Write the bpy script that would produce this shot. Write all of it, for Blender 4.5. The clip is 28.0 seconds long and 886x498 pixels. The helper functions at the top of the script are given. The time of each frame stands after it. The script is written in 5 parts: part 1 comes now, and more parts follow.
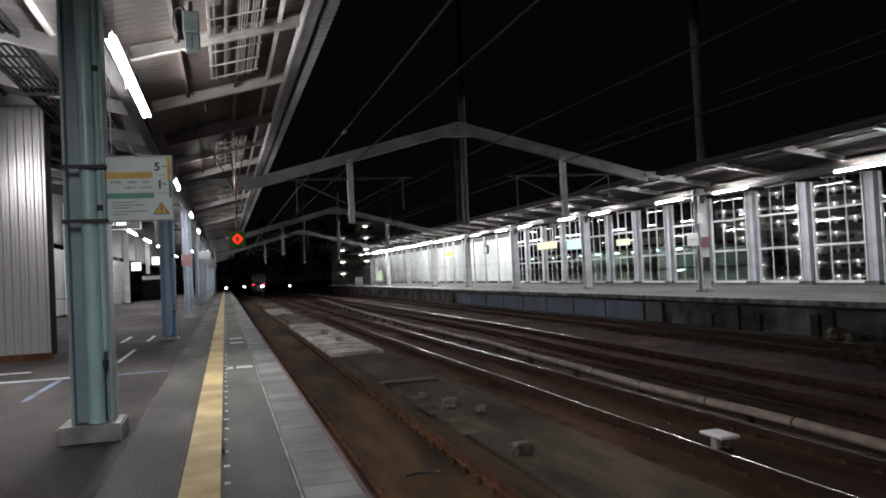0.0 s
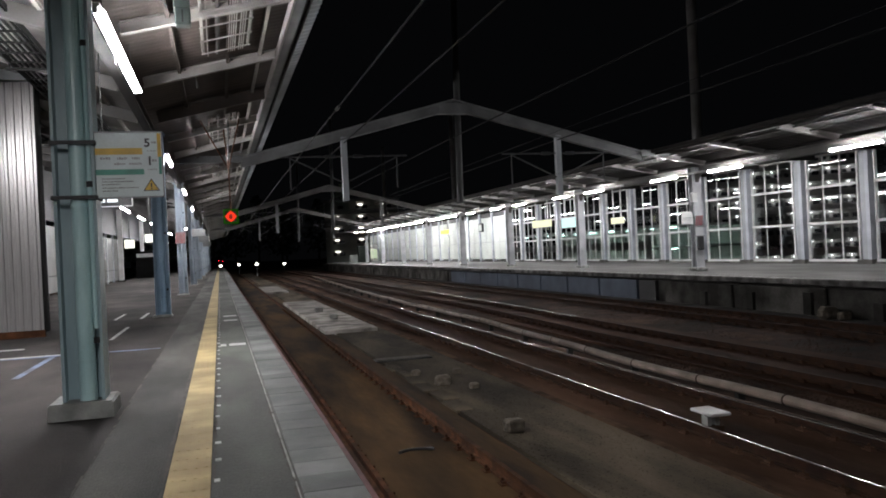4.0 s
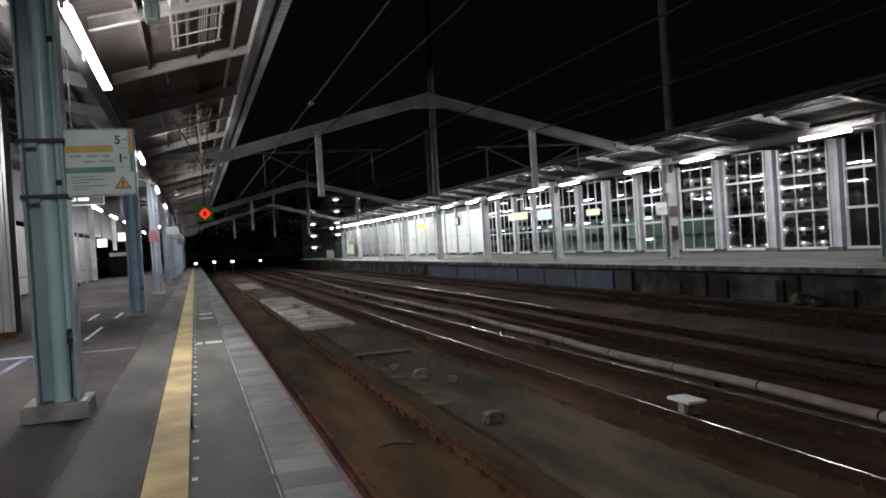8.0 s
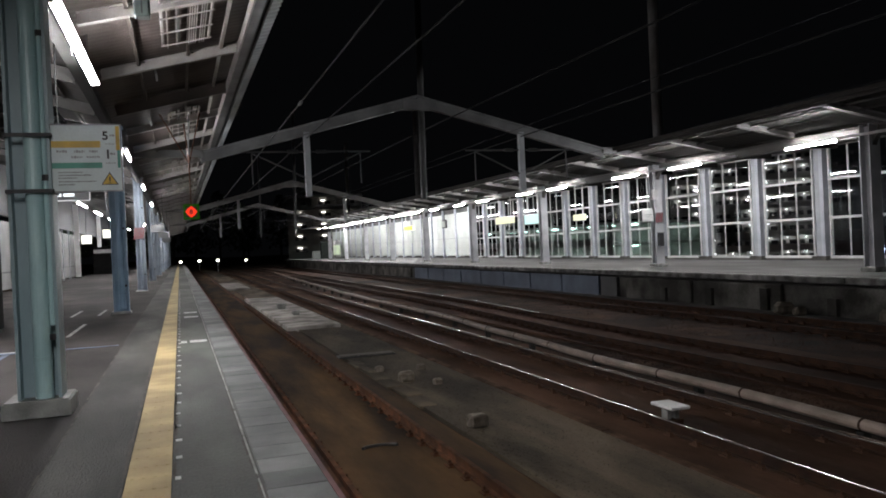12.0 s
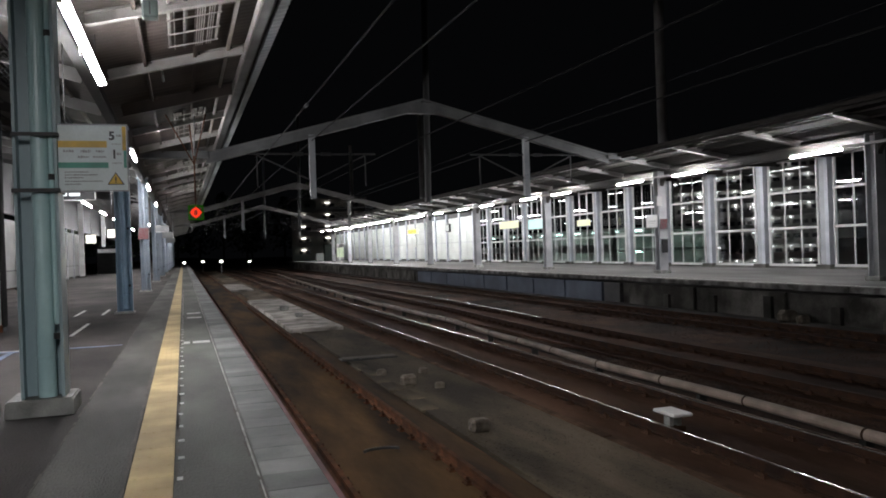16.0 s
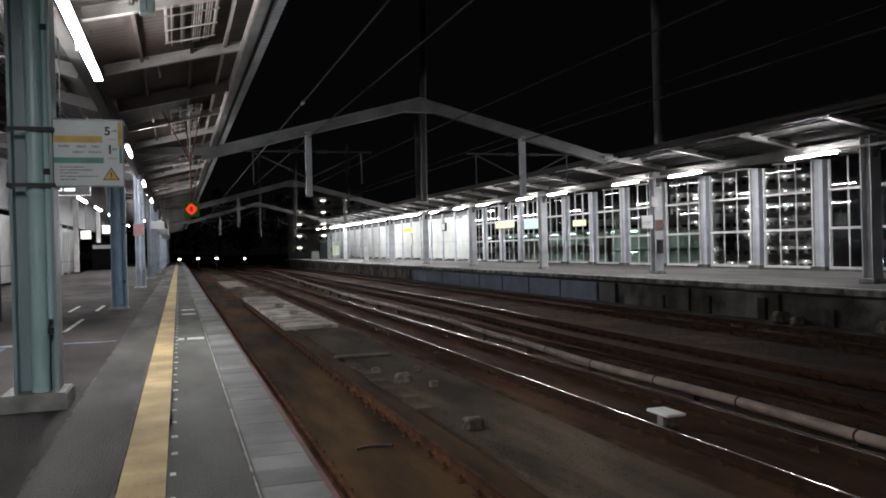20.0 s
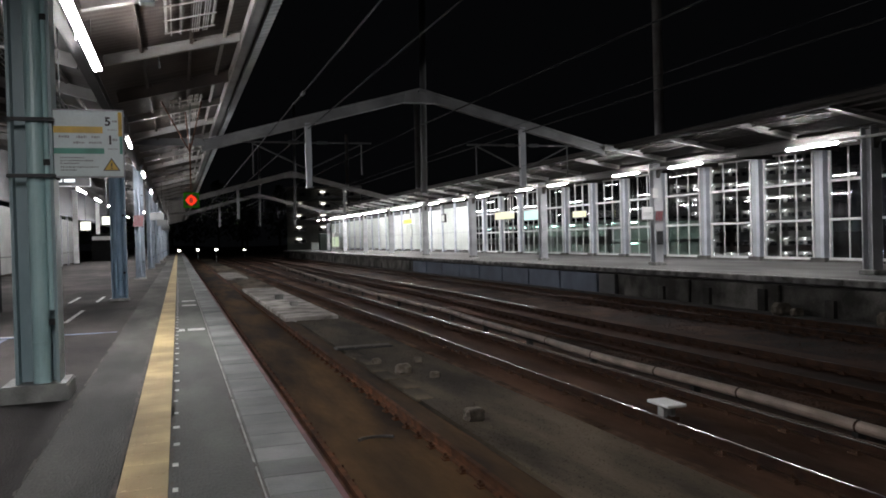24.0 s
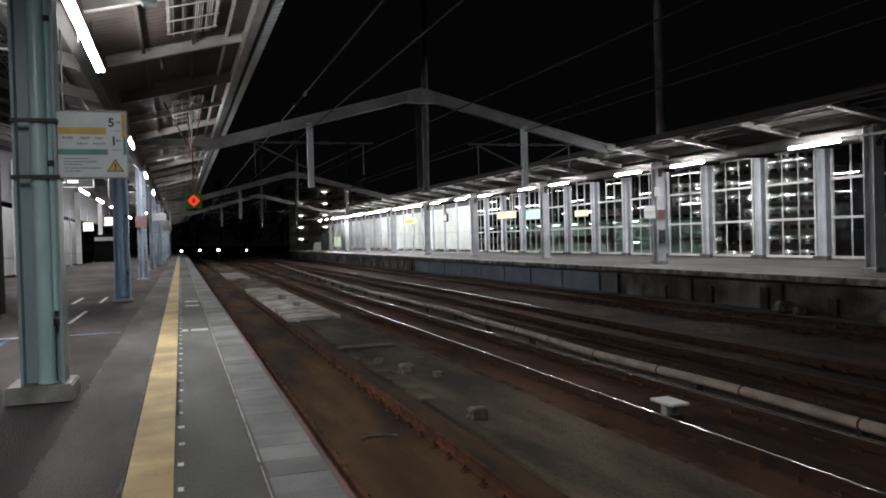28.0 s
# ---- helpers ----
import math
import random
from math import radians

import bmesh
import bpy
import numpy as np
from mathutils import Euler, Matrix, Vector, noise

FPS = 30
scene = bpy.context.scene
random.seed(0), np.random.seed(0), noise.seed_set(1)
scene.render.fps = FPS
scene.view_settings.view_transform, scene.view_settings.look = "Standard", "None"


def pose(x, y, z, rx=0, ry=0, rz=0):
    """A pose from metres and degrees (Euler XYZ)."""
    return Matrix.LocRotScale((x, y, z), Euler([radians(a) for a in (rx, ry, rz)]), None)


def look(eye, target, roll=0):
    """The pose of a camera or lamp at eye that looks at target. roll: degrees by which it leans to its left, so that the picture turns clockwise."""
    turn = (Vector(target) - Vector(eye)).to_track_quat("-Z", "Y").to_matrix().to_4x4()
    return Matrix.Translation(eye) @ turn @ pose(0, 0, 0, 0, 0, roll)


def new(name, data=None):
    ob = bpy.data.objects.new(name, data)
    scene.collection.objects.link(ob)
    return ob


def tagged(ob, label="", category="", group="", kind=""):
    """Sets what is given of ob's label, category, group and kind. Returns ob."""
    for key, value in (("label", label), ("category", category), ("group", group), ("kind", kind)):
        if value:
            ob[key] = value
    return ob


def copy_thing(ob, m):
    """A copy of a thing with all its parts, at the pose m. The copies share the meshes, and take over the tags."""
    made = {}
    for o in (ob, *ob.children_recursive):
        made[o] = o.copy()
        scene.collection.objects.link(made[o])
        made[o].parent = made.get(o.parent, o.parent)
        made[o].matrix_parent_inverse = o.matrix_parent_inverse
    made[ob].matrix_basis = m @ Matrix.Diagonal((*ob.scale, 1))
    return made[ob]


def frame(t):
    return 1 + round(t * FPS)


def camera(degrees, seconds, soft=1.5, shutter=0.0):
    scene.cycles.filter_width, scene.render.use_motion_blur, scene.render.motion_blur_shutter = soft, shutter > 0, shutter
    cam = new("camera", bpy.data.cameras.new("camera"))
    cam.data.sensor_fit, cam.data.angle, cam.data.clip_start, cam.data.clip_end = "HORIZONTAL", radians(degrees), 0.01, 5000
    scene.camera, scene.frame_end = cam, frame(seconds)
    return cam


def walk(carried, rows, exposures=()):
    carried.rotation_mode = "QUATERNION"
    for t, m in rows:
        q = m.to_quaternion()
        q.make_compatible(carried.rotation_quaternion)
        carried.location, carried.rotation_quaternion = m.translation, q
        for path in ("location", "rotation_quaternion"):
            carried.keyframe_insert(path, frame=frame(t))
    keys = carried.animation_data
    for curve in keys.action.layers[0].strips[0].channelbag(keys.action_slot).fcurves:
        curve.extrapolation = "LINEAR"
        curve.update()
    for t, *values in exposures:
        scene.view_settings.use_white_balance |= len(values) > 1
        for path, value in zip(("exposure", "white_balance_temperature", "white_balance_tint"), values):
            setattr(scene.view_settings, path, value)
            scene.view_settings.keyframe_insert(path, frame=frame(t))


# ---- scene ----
cam = camera(58.5, 28.0, soft=1.8)
PATH = [
    (0, (-0.03, -0.023, 1.547), (0.504, 1.903, 1.603), -2.9),
    (0.5, (-0.015, -0.028, 1.546), (0.527, 1.897, 1.599), -2.9),
    (1, (-0.02, -0.044, 1.539), (0.527, 1.879, 1.596), -2.7),
    (1.5, (-0.008, -0.027, 1.541), (0.547, 1.893, 1.592), -2.5),
    (2, (-0.003, -0.012, 1.53), (0.549, 1.911, 1.566), -2.6),
    (2.5, (-0.009, -0.006, 1.537), (0.532, 1.92, 1.565), -3.0),
    (3, (0.002, 0.004, 1.533), (0.538, 1.931, 1.548), -3.1),
    (3.5, (0.007, -0.005, 1.536), (0.547, 1.921, 1.542), -2.9),
    (5.5, (0.002, -0.005, 1.539), (0.564, 1.914, 1.532), -2.7),
    (6, (0.0, 0.002, 1.533), (0.576, 1.918, 1.525), -2.6),
    (6.5, (-0.005, 0.003, 1.531), (0.578, 1.916, 1.524), -2.8),
    (7, (-0.007, -0.004, 1.535), (0.581, 1.908, 1.525), -3.1),
    (7.5, (0.003, -0.008, 1.533), (0.597, 1.901, 1.521), -3.4),
    (8, (0.013, -0.005, 1.533), (0.612, 1.903, 1.515), -3.7),
    (8.5, (0.015, -0.004, 1.538), (0.62, 1.902, 1.52), -3.7),
    (9, (0.01, -0.024, 1.532), (0.62, 1.88, 1.522), -3.4),
    (9.5, (-0.002, -0.03, 1.535), (0.617, 1.872, 1.532), -3.0),
    (10, (0.001, -0.027, 1.532), (0.627, 1.873, 1.533), -2.9),
    (10.5, (0.006, -0.01, 1.528), (0.637, 1.889, 1.531), -2.8),
    (11, (0.002, -0.004, 1.529), (0.636, 1.892, 1.525), -2.7),
    (11.5, (0.0, -0.007, 1.528), (0.633, 1.89, 1.518), -2.8),
    (12, (-0.001, -0.004, 1.529), (0.631, 1.894, 1.516), -2.7),
    (12.5, (-0.005, 0.003, 1.526), (0.625, 1.901, 1.514), -2.6),
    (14.5, (-0.002, -0.008, 1.524), (0.625, 1.891, 1.513), -2.2),
    (15, (-0.004, 0.002, 1.528), (0.625, 1.9, 1.517), -2.1),
    (15.5, (-0.007, -0.003, 1.529), (0.619, 1.896, 1.522), -2.1),
    (16, (-0.01, -0.006, 1.53), (0.614, 1.894, 1.527), -2.0),
    (16.5, (-0.008, -0.014, 1.526), (0.617, 1.885, 1.525), -1.9),
    (17, (-0.012, -0.011, 1.53), (0.615, 1.888, 1.53), -1.9),
    (17.5, (-0.014, -0.006, 1.53), (0.616, 1.892, 1.529), -1.9),
    (18, (-0.011, -0.006, 1.522), (0.619, 1.892, 1.519), -1.9),
    (18.5, (-0.013, -0.017, 1.525), (0.619, 1.881, 1.522), -1.9),
    (19, (-0.012, -0.019, 1.531), (0.622, 1.878, 1.528), -1.8),
    (19.5, (-0.013, -0.007, 1.527), (0.622, 1.89, 1.524), -1.7),
    (20, (-0.008, -0.016, 1.524), (0.626, 1.88, 1.518), -1.5),
    (20.5, (-0.008, -0.007, 1.521), (0.629, 1.889, 1.508), -1.4),
    (21, (-0.013, -0.008, 1.524), (0.621, 1.889, 1.503), -1.5),
    (21.5, (-0.021, -0.002, 1.525), (0.611, 1.895, 1.499), -1.4),
    (23.5, (-0.023, 0.008, 1.525), (0.614, 1.904, 1.501), -1.5),
    (24, (-0.022, 0.003, 1.52), (0.613, 1.9, 1.492), -1.5),
    (24.5, (-0.02, 0.004, 1.522), (0.613, 1.901, 1.488), -1.7),
    (25, (-0.02, 0.001, 1.517), (0.612, 1.898, 1.479), -1.6),
    (25.5, (-0.023, 0.009, 1.514), (0.612, 1.905, 1.469), -1.6),
    (26, (-0.029, 0.016, 1.52), (0.606, 1.912, 1.471), -1.7),
    (26.5, (-0.033, -0.006, 1.521), (0.601, 1.89, 1.482), -1.6),
    (27, (-0.034, -0.011, 1.527), (0.597, 1.887, 1.496), -1.7),
    (27.5, (-0.036, -0.018, 1.528), (0.592, 1.881, 1.501), -1.6),
    (28, (-0.037, -0.008, 1.52), (0.593, 1.89, 1.491), -1.7),
]
walk(cam, [(t, look(eye, target, roll)) for t, eye, target, roll in PATH])

# ---- night, no sun: lamps only, a faint town glow in the sky ----
scene.view_settings.exposure = 0.0
world = bpy.data.worlds.new("night_sky")
scene.world = world
world.use_nodes = True
wbg = world.node_tree.nodes["Background"]
wbg.inputs["Color"].default_value = (0.8, 0.85, 1.0, 1)
wbg.inputs["Strength"].default_value = 0.0018
TUBE = 350.0


# ---- materials ----
def mat(name, c1, c2=None, rough=0.6, metal=0.0, scale=3.0, fine=40.0, bump=0.15, vary=0.12, spec=0.5, stretch=(1, 1, 1), paving=False):
    """A surface with large blotches (c1 to c2), fine grain and a relief; paving: blotches run on from piece to piece."""
    m = bpy.data.materials.new(name)
    m.use_nodes = True
    nt = m.node_tree
    n, l = nt.nodes, nt.links
    b = n["Principled BSDF"]
    c2 = c2 or tuple(0.7 * c for c in c1)
    co = n.new("ShaderNodeTexCoord")
    mp = n.new("ShaderNodeMapping")
    mp.inputs["Scale"].default_value = stretch
    if paving:
        l.new(n.new("ShaderNodeNewGeometry").outputs["Position"], mp.inputs["Vector"])
    else:
        l.new(co.outputs["Object"], mp.inputs["Vector"])
    n1 = n.new("ShaderNodeTexNoise")
    n1.inputs["Scale"].default_value, n1.inputs["Detail"].default_value = scale, 6
    n2 = n.new("ShaderNodeTexNoise")
    n2.inputs["Scale"].default_value, n2.inputs["Detail"].default_value = fine, 4
    l.new(mp.outputs["Vector"], n1.inputs["Vector"])
    l.new(mp.outputs["Vector"], n2.inputs["Vector"])
    r = n.new("ShaderNodeValToRGB")
    r.color_ramp.elements[0].position, r.color_ramp.elements[1].position = 0.38, 0.63
    r.color_ramp.elements[0].color, r.color_ramp.elements[1].color = (*c2, 1), (*c1, 1)
    l.new(n1.outputs["Fac"], r.inputs["Fac"])
    info = n.new("ShaderNodeObjectInfo")
    ad = n.new("ShaderNodeMath")
    ad.operation = "ADD"
    l.new(info.outputs["Random"], ad.inputs[0])
    l.new(n2.outputs["Fac"], ad.inputs[1])
    mr = n.new("ShaderNodeMapRange")
    mr.inputs["From Min"].default_value, mr.inputs["From Max"].default_value = 0.4, 1.6
    mr.inputs["To Min"].default_value, mr.inputs["To Max"].default_value = 1 - vary, 1 + vary
    l.new(ad.outputs[0], mr.inputs["Value"])
    n3 = n.new("ShaderNodeTexNoise")
    n3.inputs["Scale"].default_value, n3.inputs["Detail"].default_value = scale * 0.23, 3
    l.new(mp.outputs["Vector"], n3.inputs["Vector"])
    m3 = n.new("ShaderNodeMapRange")
    m3.inputs["From Min"].default_value, m3.inputs["From Max"].default_value = 0.35, 0.65
    m3.inputs["To Min"].default_value, m3.inputs["To Max"].default_value = 1 - 1.6 * vary, 1 + 0.6 * vary
    l.new(n3.outputs["Fac"], m3.inputs["Value"])
    mu = n.new("ShaderNodeMath")
    mu.operation = "MULTIPLY"
    l.new(mr.outputs["Result"], mu.inputs[0])
    l.new(m3.outputs["Result"], mu.inputs[1])
    hv = n.new("ShaderNodeHueSaturation")
    l.new(r.outputs["Color"], hv.inputs["Color"])
    l.new(mu.outputs[0], hv.inputs["Value"])
    l.new(hv.outputs["Color"], b.inputs["Base Color"])
    rr = n.new("ShaderNodeMapRange")
    rr.inputs["To Min"].default_value, rr.inputs["To Max"].default_value = max(0.03, rough - 0.12), min(1, rough + 0.12)
    l.new(n1.outputs["Fac"], rr.inputs["Value"])
    l.new(rr.outputs["Result"], b.inputs["Roughness"])
    b.inputs["Metallic"].default_value = metal
    b.inputs["Specular IOR Level"].default_value = spec
    if bump:
        bp = n.new("ShaderNodeBump")
        bp.inputs["Strength"].default_value, bp.inputs["Distance"].default_value = bump, 0.02
        l.new(n2.outputs["Fac"], bp.inputs["Height"])
        l.new(bp.outputs["Normal"], b.inputs["Normal"])
    return m


def glow(name, color, strength):
    m = bpy.data.materials.new(name)
    m.use_nodes = True
    nt = m.node_tree
    nt.nodes.remove(nt.nodes["Principled BSDF"])
    e = nt.nodes.new("ShaderNodeEmission")
    e.inputs["Color"].default_value, e.inputs["Strength"].default_value = (*color, 1), strength
    nt.links.new(e.outputs[0], nt.nodes["Material Output"].inputs[0])
    return m


def glass_mat(name, tint):
    m = bpy.data.materials.new(name)
    m.use_nodes = True
    b = m.node_tree.nodes["Principled BSDF"]
    b.inputs["Base Color"].default_value = (*tint, 1)
    b.inputs["Transmission Weight"].default_value = 1.0
    b.inputs["Roughness"].default_value = 0.02
    b.inputs["IOR"].default_value = 1.5
    return m


M_asphalt = mat("asphalt_worn", (0.072, 0.063, 0.059), (0.024, 0.021, 0.02), 0.9, spec=0.2, scale=0.8, fine=55, bump=0.5, vary=0.42, stretch=(1, 0.45, 1))
M_asphalt2 = mat("asphalt_patched", (0.112, 0.116, 0.102), (0.05, 0.052, 0.046), 0.8, scale=1.3, fine=55, bump=0.5, vary=0.42, stretch=(1, 0.35, 1))
M_farfl = mat("platform_paving_grey", (0.2, 0.195, 0.19), (0.12, 0.115, 0.11), 0.75, scale=0.9, fine=50, bump=0.3, vary=0.2, stretch=(1, 0.35, 1))
M_conc = mat("concrete_grey", (0.128, 0.127, 0.114), (0.052, 0.05, 0.045), 0.85, spec=0.3, scale=1.4, fine=60, bump=0.5, vary=0.42, stretch=(1, 0.3, 1))
M_concd = mat("concrete_stained", (0.14, 0.135, 0.125), (0.06, 0.056, 0.052), 0.9, scale=0.8, fine=40, bump=0.3)
M_concw = mat("concrete_pale", (0.42, 0.39, 0.36), (0.13, 0.115, 0.1), 0.9, scale=1.4, fine=30, bump=0.3, vary=0.2)
M_edge = mat("edge_slab_grey", (0.185, 0.192, 0.184), (0.11, 0.116, 0.113), 0.7, scale=2.0, fine=55, bump=0.3, vary=0.3, paving=True)
M_nose = mat("edge_nosing_red", (0.16, 0.075, 0.075), (0.08, 0.04, 0.04), 0.8)
M_yellow = mat("tactile_yellow", (0.5, 0.385, 0.19), (0.33, 0.245, 0.115), 0.8, scale=1.6, fine=60, vary=0.11, bump=0.04, paving=True)
M_white = mat("paint_white_worn", (0.62, 0.62, 0.6), (0.36, 0.36, 0.35), 0.7, scale=6, fine=60)
M_blue = mat("paint_blue_worn", (0.14, 0.19, 0.3), (0.06, 0.07, 0.1), 0.7, scale=3)
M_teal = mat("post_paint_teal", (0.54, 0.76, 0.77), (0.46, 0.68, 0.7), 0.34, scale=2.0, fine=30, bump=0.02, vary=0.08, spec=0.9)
# Same teal as the pipe, greyed to paint in the flanges' shade on the web.
M_teal_shade = mat("post_paint_shaded_teal", (0.33, 0.43, 0.455), (0.24, 0.33, 0.355), 0.4, scale=1.2, fine=30, bump=0.05, vary=0.15, stretch=(1, 1, 0.25))
M_bluep = mat("post_paint_blue", (0.27, 0.39, 0.52), (0.22, 0.34, 0.46), 0.45, scale=2.0, fine=30, bump=0.04)
M_greyp = mat("steel_paint_grey", (0.42, 0.44, 0.46), (0.33, 0.35, 0.37), 0.5, scale=1.5, fine=30, bump=0.05)
M_whitep = mat("steel_paint_white", (0.78, 0.78, 0.77), (0.64, 0.63, 0.62), 0.5, scale=1.5, fine=30, bump=0.05)
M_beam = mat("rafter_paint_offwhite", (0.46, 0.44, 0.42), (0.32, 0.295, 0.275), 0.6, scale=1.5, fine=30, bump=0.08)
M_roof = mat("roof_sheet_brown", (0.095, 0.075, 0.065), (0.052, 0.041, 0.035), 0.75, scale=1.0, fine=30)
M_foot = mat("foot_concrete", (0.36, 0.36, 0.34), (0.2, 0.2, 0.19), 0.85, scale=3.0, fine=50, bump=0.3)
M_greyb = mat("post_paint_greyblue", (0.27, 0.31, 0.36), (0.21, 0.25, 0.3), 0.5, scale=2.0, fine=30, bump=0.04)
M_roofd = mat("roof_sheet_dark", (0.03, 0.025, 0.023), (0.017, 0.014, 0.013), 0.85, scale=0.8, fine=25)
M_roofi = mat("roof_sheet_grey", (0.2, 0.19, 0.185), (0.13, 0.12, 0.115), 0.7, scale=0.8, fine=25)
M_spk = mat("speaker_grey_green", (0.1, 0.125, 0.12), (0.07, 0.09, 0.085), 0.5, scale=4)
M_lump = mat("lump_concrete", (0.2, 0.17, 0.135), (0.09, 0.073, 0.055), 0.95, scale=5, fine=40, bump=0.4, vary=0.2)
M_dirt = mat("dirt_dark", (0.08, 0.07, 0.059), (0.05, 0.044, 0.037), 0.95, scale=8, fine=60)
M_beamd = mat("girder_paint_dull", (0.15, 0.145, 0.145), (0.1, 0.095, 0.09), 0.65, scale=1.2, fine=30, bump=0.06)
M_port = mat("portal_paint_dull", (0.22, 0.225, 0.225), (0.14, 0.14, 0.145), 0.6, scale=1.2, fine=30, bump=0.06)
M_line = mat("line_steel_dull", (0.032, 0.033, 0.035), (0.02, 0.02, 0.022), 0.6, scale=1.0, bump=0.03)
M_dark = mat("dark_metal", (0.04, 0.04, 0.042), (0.025, 0.025, 0.027), 0.6, scale=5)
M_black = mat("near_black_matt", (0.012, 0.012, 0.012), (0.008, 0.008, 0.008), 0.9, scale=3, spec=0.1)
M_galv = mat("galvanised_steel", (0.33, 0.34, 0.35), (0.2, 0.2, 0.21), 0.5, 0.5, scale=2.0, fine=40, bump=0.05)
M_clad = mat("cladding_steel", (0.5, 0.485, 0.48), (0.38, 0.365, 0.36), 0.32, 0.65, scale=0.6, fine=20, bump=0.04, stretch=(1, 1, 0.2))
M_ballast = mat("ballast_rusty", (0.062, 0.033, 0.021), (0.021, 0.011, 0.0072), 0.97, scale=1.3, fine=22, bump=1.0, vary=0.45, spec=0.08)
M_slabbed = mat("track_bed_brown", (0.1, 0.055, 0.022), (0.018, 0.0095, 0.005), 0.92, scale=1.2, fine=14, bump=0.5, vary=0.3, spec=0.15, stretch=(1, 0.2, 1))
M_cess = mat("cess_grey_gravel", (0.115, 0.09, 0.063), (0.03, 0.023, 0.0155), 0.95, scale=1.0, fine=30, bump=0.8, vary=0.35, spec=0.15, stretch=(1, 0.25, 1))
M_bed2 = mat("bed_red_brown", (0.122, 0.069, 0.046), (0.04, 0.022, 0.0145), 0.95, scale=0.9, fine=16, bump=0.5, vary=0.2, spec=0.04, stretch=(1, 0.22, 1))
M_bedk = mat("kerb_rust_brown", (0.1, 0.06, 0.038), (0.04, 0.023, 0.015), 0.95, scale=2.0, fine=16, bump=0.5, vary=0.08, spec=0.04, paving=True)
M_bed3 = mat("bed_dark_brown", (0.092, 0.05, 0.033), (0.034, 0.018, 0.0125), 0.95, scale=0.9, fine=16, bump=0.5, vary=0.35, spec=0.04, stretch=(1, 0.22, 1))
M_rust = mat("rail_rust", (0.09, 0.037, 0.018), (0.038, 0.0155, 0.008), 0.9, scale=4, fine=60, bump=0.3, vary=0.25, spec=0.12)
M_rustd = mat("rail_rust_dark", (0.04, 0.018, 0.009), (0.018, 0.008, 0.005), 0.9, scale=4, fine=60, bump=0.2, spec=0.2)
M_steel = mat("rail_head_polished", (0.8, 0.78, 0.76), (0.66, 0.63, 0.6), 0.2, 1.0, scale=0.8, fine=3, bump=0, stretch=(1, 0.1, 1))
M_pipe = mat("pipe_sleeve_grey", (0.24, 0.185, 0.15), (0.14, 0.105, 0.08), 0.6, scale=2, fine=30, bump=0.1)
# Near black: the shade below the platform overhang is put into this colour.
M_walld = mat("platform_wall_shaded", (0.065, 0.062, 0.058), (0.02, 0.018, 0.016), 0.95, scale=0.7, fine=20, bump=0.4, vary=0.3, spec=0.15)
M_wallb = mat("platform_wall_blotched", (0.17, 0.162, 0.15), (0.05, 0.046, 0.041), 0.95, scale=1.1, fine=14, bump=0.5, vary=0.35, spec=0.15, paving=True)
M_coping = mat("coping_weathered", (0.2, 0.195, 0.188), (0.055, 0.051, 0.047), 0.9, scale=2.2, fine=25, bump=0.5, vary=0.3, paving=True)
# Pale flange paint, with the bluish tint of the tube light mixed in.
M_greyl = mat("pillar_paint_tube_tint", (0.55, 0.58, 0.635), (0.45, 0.48, 0.535), 0.5, scale=1.5, fine=30, bump=0.05)
M_greyw = mat("post_paint_pale", (0.54, 0.55, 0.57), (0.43, 0.44, 0.46), 0.5, scale=1.5, fine=30, bump=0.05)
M_wallw2 = mat("notice_white", (0.86, 0.86, 0.85), (0.8, 0.8, 0.8), 0.5, scale=3, bump=0)
M_cab = mat("cabinet_paint_green", (0.03, 0.045, 0.035), (0.02, 0.03, 0.024), 0.6, scale=2)
M_girder = mat("girder_paint_dark", (0.05, 0.048, 0.048), (0.03, 0.029, 0.028), 0.7, scale=1.2, fine=30)
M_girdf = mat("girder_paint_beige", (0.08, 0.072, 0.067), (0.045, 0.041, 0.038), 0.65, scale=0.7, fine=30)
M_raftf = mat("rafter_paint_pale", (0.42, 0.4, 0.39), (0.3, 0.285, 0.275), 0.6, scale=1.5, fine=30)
M_panel = mat("shelter_panel_blue", (0.1, 0.12, 0.16), (0.065, 0.08, 0.11), 0.7, scale=0.9, paving=True)
M_wallw = mat("wall_panel_white", (0.5, 0.535, 0.5), (0.44, 0.47, 0.435), 0.55, scale=0.8, fine=20, bump=0.03, paving=True)
M_screen = mat("screen_panel_grey", (0.2, 0.2, 0.195), (0.13, 0.13, 0.127), 0.6, scale=0.8, fine=20, bump=0.03)
M_sign = mat("sign_face_white", (0.82, 0.92, 0.92), (0.77, 0.87, 0.87), 0.4, scale=4, bump=0)
M_sy = mat("sign_yellow", (0.78, 0.5, 0.06), None, 0.45, scale=4, bump=0)
M_sg = mat("sign_green", (0.1, 0.44, 0.33), None, 0.45, scale=4, bump=0)
M_ink = mat("sign_ink", (0.03, 0.03, 0.03), None, 0.5, scale=4, bump=0)
M_inkd = mat("sign_ink_dark", (0.14, 0.15, 0.15), None, 0.5, scale=4, bump=0)
M_inkg = mat("sign_ink_grey", (0.45, 0.47, 0.47), None, 0.5, scale=4, bump=0)
M_red = mat("stripe_red", (0.27, 0.03, 0.04), None, 0.5, scale=4, bump=0)
M_wire = mat("wire_weathered", (0.014, 0.014, 0.015), (0.009, 0.009, 0.009), 0.85, 0.0, scale=1, bump=0)
M_facade = mat("facade_render", (0.5, 0.48, 0.45), (0.4, 0.38, 0.36), 0.9, scale=0.1, fine=3)
